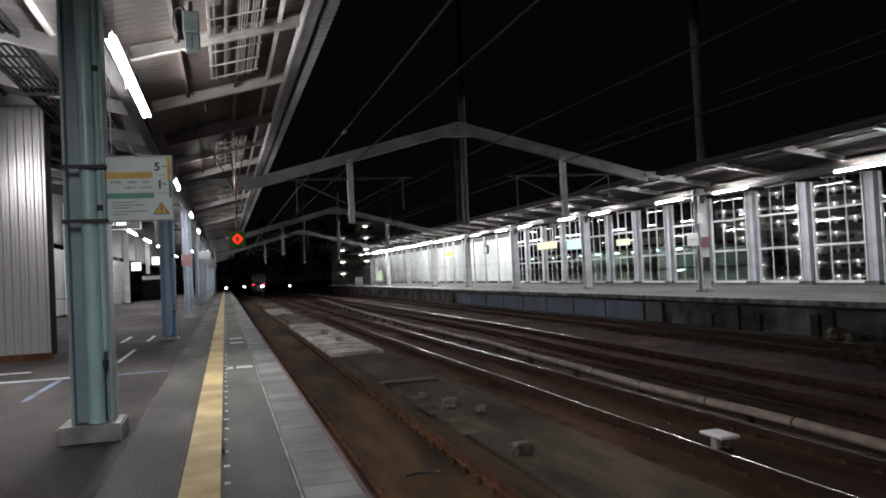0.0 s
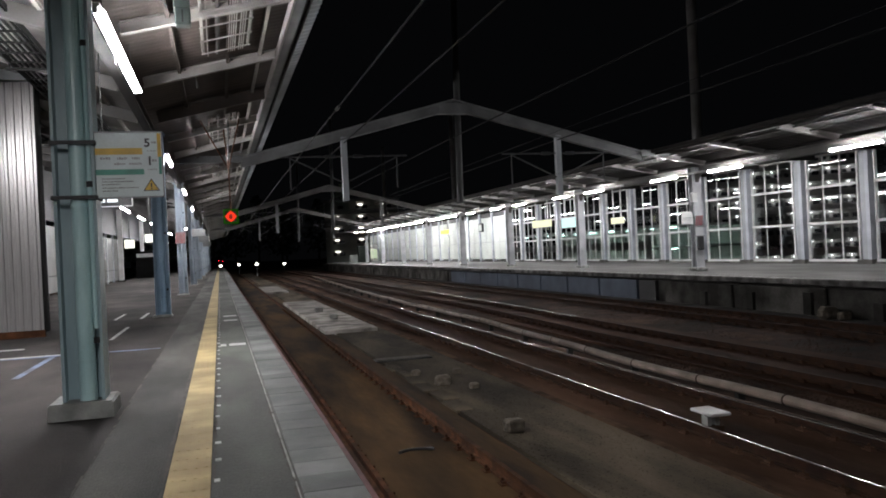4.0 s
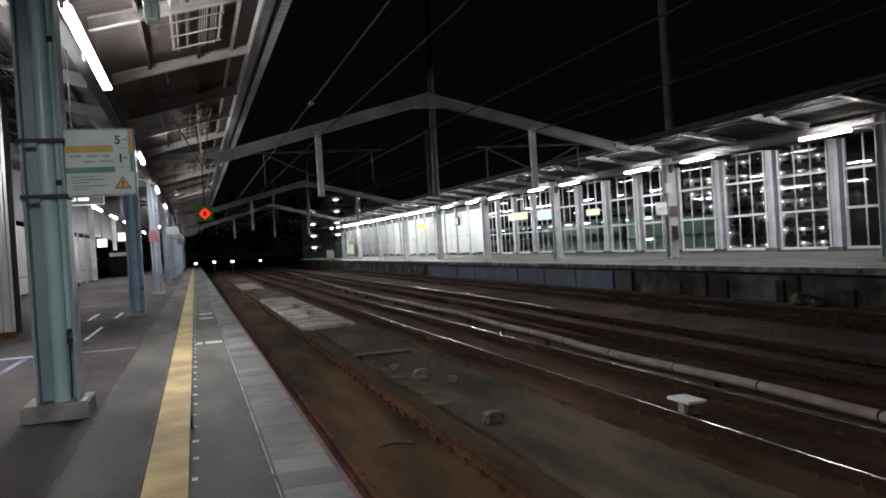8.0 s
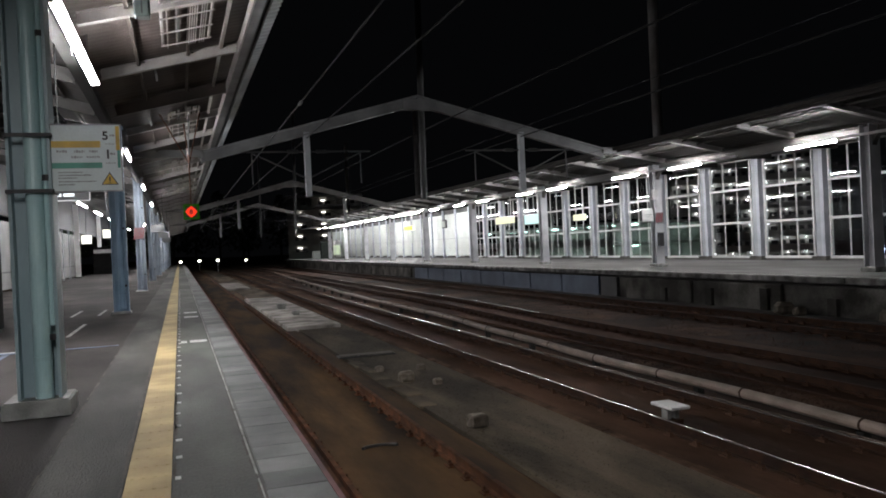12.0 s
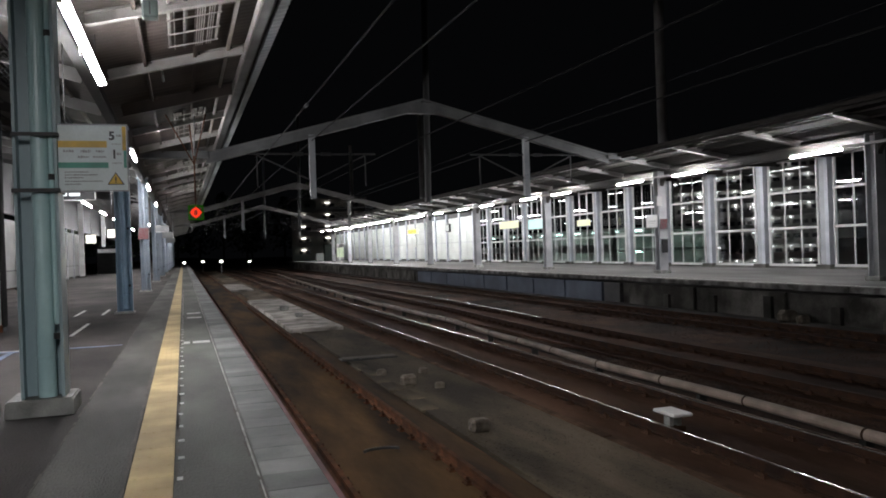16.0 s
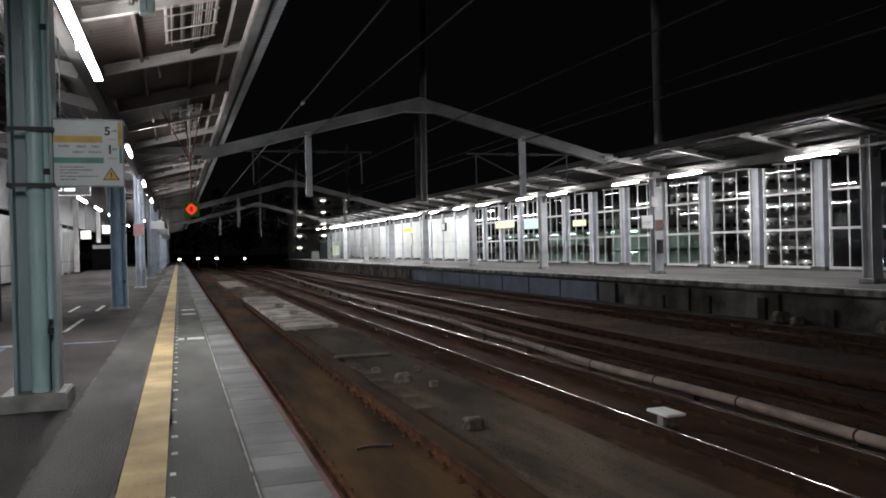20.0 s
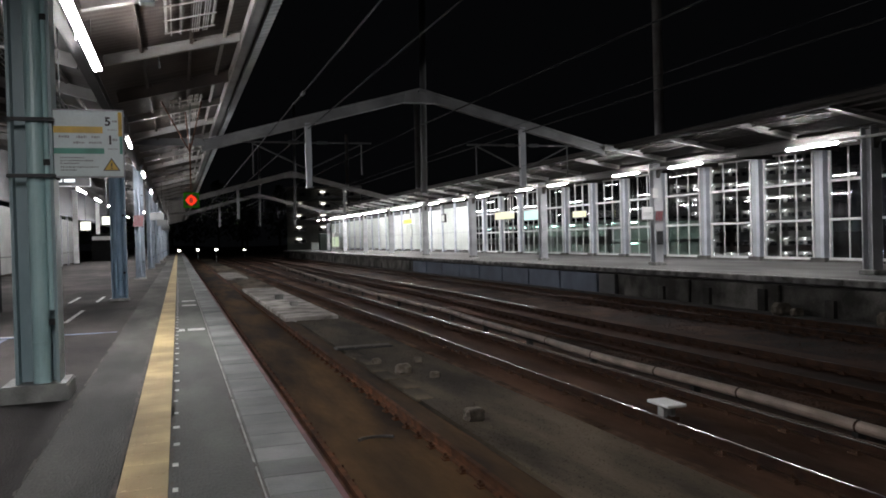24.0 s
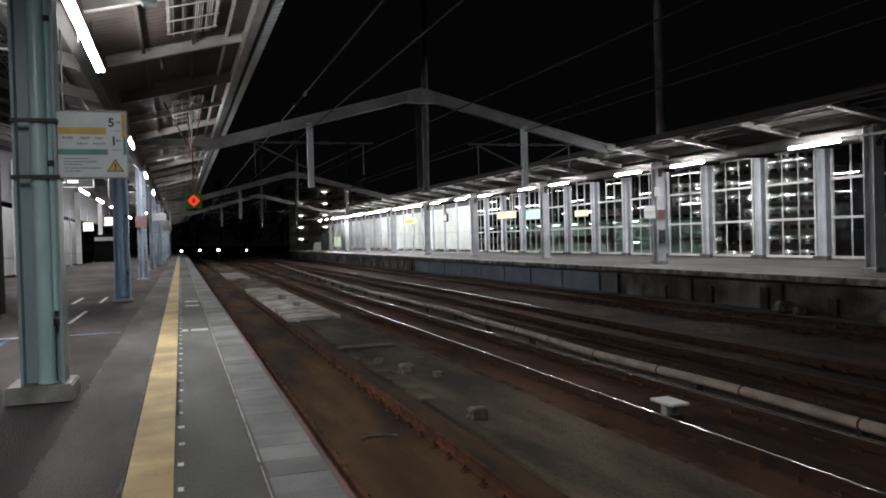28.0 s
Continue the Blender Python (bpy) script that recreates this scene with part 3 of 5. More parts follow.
    for k in range(3):
        part("cover", box(-0.72 + 0.48 * k, -0.27 + 0.48 * k, -0.19, 0.19, 0.03, 0.05, 0.006), M_dirt, o)
    o = thing("cable_trough", (3.95, 0, -1.25), "long low concrete cable trough beside the rail", "cable trough")
    me = mesh_of("cover", box(-0.16, 0.16, -0.485, 0.485, 0, 0.05, 0.012), M_cess)
    for k in range(6):
        piece("cover", me, o, (0.05 * math.sin(k * 2.0), 13.5 + k * 1.03, -0.04 + 0.01 * math.sin(k))).rotation_euler = (0.01 * math.sin(k * 3), 0.02 * math.sin(k * 5), 0.05 * math.sin(k * 1.7))
    o = thing("hose", (2.5, 10.7, -1.255), "dark curved hose lying between the rails", "hose")
    bm = sweep([(-0.26 * math.cos(math.radians(20 + 17.5 * k)), 0.16 * math.sin(math.radians(20 + 17.5 * k)) - 0.1, 0.03) for k in range(9)], 0.022, 6)
    part("hose_body", bm, M_dark, o)


def stones(name, x0, x1, y0, y1, z, count, size, material, label, seed):
    """Loose stones, more of them near the front."""
    rnd = random.Random(seed)
    vs, fs = [], []
    for k in range(count):
        x, y = rnd.uniform(x0, x1), y0 + (y1 - y0) * rnd.random() ** 1.7
        r = size * rnd.uniform(0.5, 1.2)
        a = rnd.uniform(0, 6.28)
        o = len(vs)
        for j in range(4):
            q = a + j * 1.571 + rnd.uniform(-0.3, 0.3)
            vs.append((x + r * math.cos(q), y + r * math.sin(q), z + rnd.uniform(0.0, 0.3) * r))
        vs.append((x + rnd.uniform(-0.3, 0.3) * r, y + rnd.uniform(-0.3, 0.3) * r, z + r * rnd.uniform(0.6, 1.0)))
        fs += [(o, o + 1, o + 4), (o + 1, o + 2, o + 4), (o + 2, o + 3, o + 4), (o + 3, o, o + 4)]
    me = bpy.data.meshes.new(name)
    me.from_pydata(vs, [], fs)
    me.materials.append(material)
    tagged(new(name, me), label, "gravel", kind="stuff")


def gravel():
    stones("gravel", 3.8, 5.55, 3, 40, -1.252, 9000, 0.013, M_cess, "loose grey-brown stones between the tracks", 1)
    stones("ballast_stones", 8.8, 10.0, 3, 45, -1.322, 9000, 0.024, M_bed3, "dark rusty ballast stones between the rails", 2)
    stones("ballast_stones", 13.2, 17.4, 6, 50, -1.322, 9000, 0.026, M_bed3, "dark ballast stones before the opposite platform", 3)


# ---- near platform: posts, canopy ----
def near_post(at, paint, group, foot=(0.315, 0.305, 0.17), shaft=None):
    p = thing("canopy_post", (at[0], at[1], 0), "painted steel canopy post on a square concrete foot", "canopy post", group)
    part("foot", prism_taper(*foot), M_foot, p, "square grey concrete foot")
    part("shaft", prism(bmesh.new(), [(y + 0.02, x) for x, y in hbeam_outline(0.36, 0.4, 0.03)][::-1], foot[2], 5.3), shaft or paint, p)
    dp = part("downpipe", tube((0.055, -0.115, 0.14), (0.055, -0.115, 5.2), 0.085, 20), paint, p)
    part("conduit", tube((0.165, -0.165, 0.9), (0.165, -0.165, 5.2), 0.024, 8), paint, p)
    for z in (0.55, 2.15, 3.6):
        part("bracket", tube((0.055, -0.115, z), (0.055, -0.115, z + 0.035), 0.092, 20), paint, dp)
        part("bracket", tube((0.165, -0.165, z + 0.2), (0.165, -0.165, z + 0.26), 0.034, 8), M_dark, p)
    part("cap_plate", box(-0.26, 0.26, -0.26, 0.26, 5.2, 5.24), paint, p)
    return p


def prism_taper(a, b, h):
    bm = box(-a, a, -a, a, -0.01, h)
    for v in bm.verts:
        if v.co.z > 0.03:
            v.co.x *= b / a
            v.co.y *= b / a
    bmesh.ops.bevel(bm, geom=bm.edges[:], offset=0.015, segments=2, affect="EDGES")
    return bm


def near_posts():
    # shaft takes the teal with the shade put into its colour
    a = near_post((-1.405, 8.95), M_teal, "near canopy posts", shaft=M_teal_shade)
    tagged(a, "teal painted steel post with a downpipe on a concrete foot")
    b = near_post((-1.62, 24.0), M_bluep, "near canopy posts", (0.27, 0.26, 0.06))
    tagged(b, "blue painted steel post with a downpipe on a concrete foot")
    c = near_post((-1.7, 39.0), M_greyb, "near canopy posts", (0.27, 0.26, 0.06))
    tagged(c, "grey-blue painted steel canopy post with a downpipe")
    for y in (54.0, 69.0, 84.0, 99.0, 114.0, 129.0, 144.0):
        copy_thing(c, pose(-1.7, y, 0))


def tube_lamp(name, at, tubes=1, group="", hang=0.0, light=None):
    """A bare batten with fluorescent tubes along y, the tube's centre at the thing's origin."""
    p = thing(name, at, "bare white fluorescent tube fitting, lit", "tube light", group)
    n = 2.37
    for k in range(tubes):
        y = (k - (tubes - 1) / 2) * (n + 0.02)
        part("tube", tube((0, y - n / 2 + 0.03, 0), (0, y + n / 2 - 0.03, 0), 0.03, 12), light or G_tube, p, "glowing white tube")
        bm = box(-0.055, 0.055, y - n / 2, y + n / 2, 0.045, 0.11, 0.008)
        part("reflector", bm, M_whitep, p)
        for e in (-1, 1):
            part("end_cap", box(-0.03, 0.03, y + e * n / 2 - 0.03, y + e * n / 2 + 0.03, -0.03, 0.05), M_whitep, p)
    if hang:
        for s in (-1, 1):
            part("hanger", tube((0, s * n * tubes * 0.35, 0.11), (0, s * n * tubes * 0.35, 0.11 + hang), 0.008, 6), M_beamd, p)
    return p


def ribbed(x0, z0, x1, z1, y0, y1, pitch=0.22):
    """A thin ribbed roof sheet that slopes from x0 to x1, its ribs down the slope."""
    bm = bmesh.new()
    n = int((y1 - y0) / pitch)
    prof = []
    for i in range(n):
        y = y0 + i * pitch
        prof += [(y, 0.0), (y + 0.3 * pitch, 0.0), (y + 0.5 * pitch, 0.007), (y + 0.8 * pitch, 0.007)]
    a = [bm.verts.new((x0, y, z0 + d)) for y, d in prof]
    b = [bm.verts.new((x1, y, z1 + d)) for y, d in prof]
    c = [bm.verts.new((x1, y, z1 + d + 0.012)) for y, d in prof]
    e = [bm.verts.new((x0, y, z0 + d + 0.012)) for y, d in prof]
    for i in range(len(prof) - 1):
        bm.faces.new((a[i], a[i + 1], b[i + 1], b[i]))
        bm.faces.new((b[i], b[i + 1], c[i + 1], c[i]))
        bm.faces.new((c[i], c[i + 1], e[i + 1], e[i]))
    return bm


def near_canopy():
    roof = new("ceiling_near_canopy")
    tagged(roof, "brown corrugated canopy roof seen from below", "roof", kind="structure")
    part("roof_sheet", ribbed(-1.75, 5.16, 1.735, 6.0, -14, 19.8), M_roof, roof)
    part("roof_sheet", ribbed(-1.75, 5.175, 1.735, 6.015, 19.5, 148, 0.4), M_roof, roof)
    part("roof_sheet", ribbed(-1.75, 5.3, -9.5, 7.3, -14, 148, 0.4), M_roofi, roof, "grey ribbed inner roof sheet")
    # longitudinal girder over the posts
    g = thing("canopy_girder", (-1.62, 0, 4.8), "dark steel girder running along the canopy posts", "girder", kind="structure")
    bm = bmesh.new()
    bx(bm, -0.1, 0.1, -14, 148, 0.16, 0.18)
    bx(bm, -0.02, 0.02, -14, 148, 0.18, 0.37)
    bx(bm, -0.1, 0.1, -14, 148, 0.37, 0.39)
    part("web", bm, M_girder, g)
    # rafters
    for paint, ys, label in ((M_beam, [13.0 + 3.85 * k for k in (-2, -1, 0, 1)] + [13.0 + 3.85 * k for k in range(3, 35)], "off-white steel canopy rafter sloping up to the eave"),
                             (M_roof, [20.6], "brown deep canopy rafter sloping up to the eave")):
        r = thing("rafter", (0, ys[0], 0), label, "rafter", "near canopy rafters", "structure")
        bm = bmesh.new()
        sl = 0.2417
        deep = 0.0 if paint is M_beam else 0.1
        bar(bm, (-1.3, 0, 5.075 - deep), (1.42, 0, 5.075 - deep + 2.72 * sl), 0.14, 0.02)
        bar(bm, (-1.3, 0, 5.165 - deep / 2), (1.42, 0, 5.165 - deep / 2 + 2.72 * sl), 0.012, 0.16 + deep)
        bar(bm, (-1.3, 0, 5.255), (1.42, 0, 5.255 + 2.72 * sl), 0.14, 0.02)
        part("flange", bm, paint, r)
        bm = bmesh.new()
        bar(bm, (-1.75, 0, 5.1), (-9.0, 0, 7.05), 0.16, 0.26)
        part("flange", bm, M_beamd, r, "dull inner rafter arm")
        for x in (-0.55, 0.38, 1.02):
            z = 5.255 + sl * (x + 1.3)
            part("purlin_bracket", box(x + 0.035, x + 0.075, -0.05, 0.05, z - 0.02, z + 0.1), M_beamd, r)
        for y in ys[1:]:
            copy_thing(r, pose(0, y, 0))
    # purlins along the roof
    pl = thing("purlins", (0, 0, 0), "brown steel purlins under the canopy roof", "purlins", kind="structure")
    for x in (-0.6, 0.35, 1.0, -2.4, -3.2, -3.9, -4.6, -5.3, -6.0, -7.0):
        z = (5.16 + 0.2417 * (x + 1.75) if x > -1.75 else 5.3 + 0.258 * (-1.75 - x)) - 0.045
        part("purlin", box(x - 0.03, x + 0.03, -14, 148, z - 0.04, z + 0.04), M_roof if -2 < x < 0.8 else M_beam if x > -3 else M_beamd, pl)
    # eave: fascia and gutter, drawing in a little with distance
    e = thing("eave_gutter", (1.53, -14, 5.5), "pale eave beam with a grey gutter along the canopy", "gutter", kind="structure")
    e.rotation_euler = (0, 0, 0.0037)
    part("edge_beam", box(-0.1, -0.07, 0, 162, 0.12, 0.32), M_beam, e)
    part("edge_flange", box(-0.1, 0.1, 0, 162, 0.1, 0.12), M_port, e, "dull grey flange")
    part("edge_lip", box(-0.1, -0.07, 0, 162, 0.085, 0.1), M_beam, e)
    part("gutter", box(0.1, 0.2, 0, 162, 0.2, 0.24), M_dark, e, "dark gutter channel")
    part("gutter_side", box(0.195, 0.205, 0, 162, 0.12, 0.2), M_galv, e)
    bm = bmesh.new()
    n = 420
    rows = []
    for i in range(n + 1):
        for u, d in ((0.0, 0.0), (0.3, 0.0), (0.5, 0.05), (0.8, 0.05)):
            y = 6 + (i + u) * 0.24
            rows.append((bm.verts.new((0.21, y, 0.1 + d)), bm.verts.new((0.37, y, 0.135 + d)), bm.verts.new((0.37, y, 0.165 + d))))
    for p, q in zip(rows[:-1], rows[1:]):
        bm.faces.new((p[0], q[0], q[1], p[1]))
        bm.faces.new((p[1], q[1], q[2], p[2]))
    part("eave_sheet", bm, M_greyp, e, "scalloped corrugated sheet edge")


def conduit_racks():
    """White conduit racks hung under the canopy between rafters."""
    a = thing("conduit_rack", (0.3, 13.3, 5.56), "white conduit rack hung under the canopy", "conduit rack", "conduit racks")
    a.rotation_euler = (0, -math.atan(0.2417), 0)
    for x in (-0.42, 0.42):
        part("side_rail", box(x - 0.02, x + 0.02, -2.35, 2.25, -0.02, 0.02), M_beam, a)
    for k in range(6):
        y = 2.22 - 0.87 * k
        part("cross_bar", box(-0.46, 0.46, y - 0.015, y + 0.015, -0.04, -0.021), M_beam, a)
    for x in (-0.33, 0.06, 0.1, 0.14, 0.18, 0.26, 0.3, 0.34):
        part("conduit", tube((x, -2.5, 0.012), (x, 2.6, 0.012), 0.011, 6), M_beam, a)
    part("conduit", tube((-0.14, -2.5, 0.03), (-0.14, 2.6, 0.03), 0.035, 8), M_beamd, a, "thicker dull conduit")
    for y in (-1.9, -0.4):
        part("junction_plate", box(-0.4, -0.22, y - 0.25, y + 0.25, 0.03, 0.05), M_beam, a)
    for y in (25.3, 37.0, 48.6):
        m = pose(0.3, y, 5.56)
        copy_thing(a, m @ Matrix.Rotation(-math.atan(0.2417), 4, "Y"))


def near_lamps():
    a = tube_lamp("tube_light", (-1.29, 12.6, 4.6), 2, "near platform tube lights", 0.58)
    tagged(a, "bright bare double-length fluorescent tube under the canopy")
    # Weak second tubes, added to widen the lamp in place of its bloom.
    for k in (-1, 1):
        part("tube", tube((0.075, k * 1.195 - 1.155, 0), (0.075, k * 1.195 + 1.155, 0), 0.03, 12), G_tube2, a, "glowing white tube")
    part("pull_cord", tube((-0.02, -0.35, -0.02), (-0.02, -0.35, -0.16), 0.008, 5), M_whitep, a)
    b = tube_lamp("tube_light", (-1.33, 25.4, 4.6), 1, "near platform tube lights", 0.58)
    for x, y in ((-1.36, 36.8), (-1.4, 48.4)):
        copy_thing(b, pose(x, y, 4.6))
    copy_thing(a, pose(-1.29, 1.0, 4.6))
    b = tube_lamp("tube_light", (-5.2, 49.8, 4.75), 2, "inner platform tube lights", 1.35)
    for y in (59.6, 36.0, 70.0, 82.0, 94.0, 108.0, 14.0):
        copy_thing(b, pose(-5.2, y, 4.75))
    # Extra lamps, unseen behind the posts, only to light the far platform.
    c = tube_lamp("tube_light", (-3.0, 64.0, 4.7), 1, "middle platform tube lights", 0.85)
    for y in (80.0, 96.0, 112.0):
        copy_thing(c, pose(-3.0, y, 4.7))


def near_things():
    # banner sign strapped to the post
    s = thing("platform_sign", (-1.18, 8.83, 2.243), "white boarding sign with yellow and green bands", "sign")
    s.scale = (0.957, 0.957, 0.957)
    part("panel", box(0.0, 0.68, -0.02, 0.02, 0.0, 0.7, 0.006), M_sign, s)
    for x0, x1, z0, z1, m in ((-0.006, 0.69, -0.012, 0.0, M_galv), (-0.006, 0.69, 0.7, 0.712, M_galv), (0.68, 0.692, 0, 0.7, M_galv)):
        part("frame", box(x0, x1, -0.025, 0.025, z0, z1), m, s)
    part("yellow_band", box(0.0, 0.48, -0.0245, -0.0205, 0.46, 0.53), M_sy, s)
    part("yellow_band", box(0.635, 0.675, -0.0245, -0.0205, 0.43, 0.69), M_sy, s)
    part("green_band", box(0.0, 0.49, -0.0245, -0.0205, 0.24, 0.3), M_sg, s)
    part("green_band", box(0.645, 0.675, -0.0245, -0.0205, 0.24, 0.43), M_sg, s)
    rnd = random.Random(5)
    for z, x0, x1, h, m in ((0.405, 0.05, 0.16, 0.03, M_inkg), (0.405, 0.22, 0.32, 0.03, M_inkg), (0.405, 0.37, 0.46, 0.03, M_inkg), (0.345, 0.19, 0.3, 0.028, M_inkg), (0.345, 0.34, 0.47, 0.028, M_inkg),
                            (0.575, 0.575, 0.625, 0.03, M_inkg), (0.49, 0.53, 0.625, 0.016, M_inkg), (0.375, 0.575, 0.625, 0.03, M_inkg), (0.285, 0.53, 0.625, 0.016, M_inkg),
                            (0.19, 0.06, 0.29, 0.014, M_inkd), (0.16, 0.06, 0.39, 0.014, M_inkd), (0.13, 0.06, 0.24, 0.014, M_inkd), (0.092, 0.06, 0.43, 0.014, M_inkd), (0.06, 0.06, 0.22, 0.014, M_inkd)):
        bm = bmesh.new()
        x = x0
        while x < x1 - 0.006:
            w = rnd.uniform(0.008, 0.02) * (h / 0.02) ** 0.5
            bx(bm, x, min(x + w, x1), -0.0235, -0.0205, z + rnd.uniform(0, 0.2) * h, z + h * rnd.uniform(0.75, 1))
            x += w + rnd.uniform(0.005, 0.009)
        part("text_bar", bm, m, s)
    wording("5", 0.125, M_ink, s, pose(0.5, -0.0215, 0.545, 90), "numeral")
    wording("1", 0.13, M_ink, s, pose(0.52, -0.0215, 0.345, 90), "numeral")
    bm = bmesh.new()
    tri(bm, 0.56, 0.105, 0.1, -0.0235)
    w = part("warning_triangle", bm, M_ink, s, "black-edged yellow warning triangle")
    bm = bmesh.new()
    tri(bm, 0.56, 0.105, 0.08, -0.026)
    part("triangle_face", bm, M_sy, w)
    bm = bmesh.new()
    bx(bm, 0.553, 0.567, -0.03, -0.0275, 0.1, 0.145)
    bx(bm, 0.553, 0.567, -0.03, -0.0275, 0.077, 0.09)
    part("exclamation_mark", bm, M_ink, w)
    for z in (0.0, 0.585):
        part("strap", ring_bm(-0.21, 0.1, 0.205, 0.225, z - 0.02, z + 0.02), M_dark, s, "dark steel strap round the post")
    # departure display
    d = thing("departure_display", (-1.6, 14.0, 2.51), "hanging departure display with lit white text", "display")
    part("case", box(-0.32, 0.26, -0.06, 0.1, 0, 0.2, 0.008), M_dark, d)
    part("case_rim", box(-0.33, 0.27, -0.07, -0.055, -0.012, 0.0), M_whitep, d)
    part("case_rim", box(0.26, 0.272, -0.07, -0.055, 0, 0.2), M_whitep, d)
    for x0, x1 in ((-0.26, -0.15), (-0.12, 0.04)):
        part("lit_text", box(x0, x1, -0.068, -0.061, 0.06, 0.11), G_led, d)
    for x in (-0.28, -0.16):
        part("hanger", tube((x, 0.02, 0.2), (x, 0.02, 2.8), 0.012, 6), M_black, d)
    # speaker box under the roof
    s = thing("speaker_box", (-0.34, 11.5, 4.8), "grey-green speaker box hung under the canopy", "loudspeaker")
    part("cabinet", box(-0.11, 0.11, -0.1, 0.1, 0.24, 0.55, 0.015), M_spk, s)
    part("horn", box(-0.095, 0.115, -0.12, 0.1, 0.0, 0.24, 0.02), M_spk, s)
    part("horn_gap", box(0.0, 0.02, -0.124, -0.118, 0.03, 0.21), M_dark, s)
    part("mount", tube((0, 0, 0.55), (0, 0, 0.72), 0.03, 8), M_dark, s)
    bm = sweep([(-0.14 - 0.1 * math.cos(math.radians(25 * k - 60)), -0.02, 0.42 + 0.2 * math.sin(math.radians(25 * k - 60))) for k in range(11)], 0.014, 6)
    part("cable", bm, M_dark, s, "black looped cable")
    # hanging stop marker
    s = thing("stop_marker", (0.38, 24.0, 2.8), "hanging stop marker with red lit diamond and green frame", "stop marker")
    part("board", box(-0.22, 0.22, 0.0, 0.08, -0.22, 0.22, 0.02), M_dark, s)
    part("green_frame", ring_bm(0, -0.012, 0.16, 0.215, 0, 0, flat=True), G_sigg, s, "dim green lit frame")
    part("red_diamond", gem(0.165), G_sigr, s, "red lit octagonal diamond")
    wording("8", 0.18, M_ink, s, pose(-0.05, -0.024, -0.064, 90), "numeral")
    part("drop_rod", tube((0, 0.04, 0.2), (0, 0.04, 1.65), 0.022, 8), M_orange, s)
    bm = bmesh.new()
    for q in ((-0.75, -0.6, 2.75), (0.35, -0.4, 2.8), (-0.1, 0.7, 2.8)):
        tb(bm, (0, 0.04, 1.4), q, 0.02, 6)
    part("brace", bm, M_orange, s, "rusty orange hanger braces")
    part("drop_rod", tube((0, 0.04, 1.65), (0.05, 0.04, 2.92), 0.02, 8), M_galv, s)
    # cable looped down from a rafter
    s = thing("roof_cable", (-0.42, 17.018, 5.3), "black cable looped down from a canopy rafter", "cable")
    bm = sweep([(-0.21, 0, -0.06), (-0.18, 0, 0.1), (-0.1, -0.01, 0.22), (0.0, -0.03, 0.25), (0.07, -0.03, 0.17), (0.12, -0.02, 0.07), (0.14, 0.0, -0.06)], 0.016, 6)
    part("cable_run", bm, M_dark, s)
    part("cable_end", tube((0.14, 0, -0.06), (0.15, 0, -0.2), 0.022, 8), M_beamd, s)
    # striped band and boards on the far posts
    b = thing("striped_board", (-1.7, 38.8, 2.4), "red and white diagonally striped board on a post", "warning board", "striped boards")
    striped(b, 0.48, 0.52, 8)
    for y, x, z in ((49.5, -1.15, 3.0), (64.0, -1.1, 3.0), (79.0, -1.1, 2.9)):
        s = thing("platform_board", (x, y, z), "pale grey hanging platform name board", "sign", "hanging boards")
        part("panel", box(-0.38, 0.38, -0.03, 0.03, 0, 0.45, 0.01), M_port, s)
        part("hanger", tube((-0.3, 0, 0.55), (-0.3, 0, 2.4), 0.015, 6), M_dark, s)
        part("hanger", tube((0.3, 0, 0.55), (0.3, 0, 2.4), 0.015, 6), M_dark, s)
    # small lamp on a thin white drop pipe under the canopy
    s = thing("pendant_lamp", (-0.95, 90.0, 3.45), "small round lamp on a thin white drop pipe", "lamp")
    part("drop_pipe", tube((0, 0, 0.1), (0, 0, 2.3), 0.05, 8), M_whitep, s)
    bm = bmesh.new()
    bmesh.ops.create_uvsphere(bm, u_segments=10, v_segments=8, radius=0.13)
    part("globe", bm, G_sqn, s, "glowing white globe")
    # lit square signs
    for x, y, z, m, wd in ((-3.55, 35.0, 2.2, G_sqn, "white"), (-2.78, 35.5, 2.42, G_sqn, "yellow-white")):
        s = thing("lit_sign", (x, y, z), "hanging square %s illuminated sign" % wd, "lit sign", "lit square signs")
        part("case", box(-0.2, 0.2, 0.0, 0.1, 0, 0.36, 0.01), M_whitep, s)
        part("face", box(-0.18, 0.18, -0.012, -0.004, 0.02, 0.34), m, s)
        part("hanger", tube((0, 0.05, 0.36), (0, 0.05, 5.31 + 0.258 * (-1.75 - x) - z), 0.015, 6), M_galv, s)
    # cable ladder under the inner roof
    c = thing("cable_ladder", (-3.2, 0, 5.35), "dark steel cable ladder running under the roof", "cable ladder")
    for x in (-0.35, 0.35):
        part("side_rail", box(x - 0.02, x + 0.02, 4, 60, 0, 0.1), M_black, c)
    me = mesh_of("rung", box(-0.35, 0.35, -0.02, 0.02, 0.02, 0.05), M_black)
    for k in range(80):
        piece("rung", me, c, (0, 4.3 + 0.7 * k, 0))
    for k in range(6):
        part("cable", tube((-0.26 + 0.1 * k, 4, 0.075), (-0.26 + 0.1 * k, 60, 0.075), 0.025, 6), M_black, c)
    for y in (8.0, 16.5, 25.0, 34.0):
        part("drop_bar", box(-0.5, 0.5, y - 0.03, y + 0.03, -0.05, 0.0), M_black, c)
        part("drop_bar", box(-0.45, -0.42, y - 0.02, y + 0.02, 0, 0.55), M_black, c)
        part("drop_bar", box(0.42, 0.45, y - 0.02, y + 0.02, 0, 0.4), M_black, c)


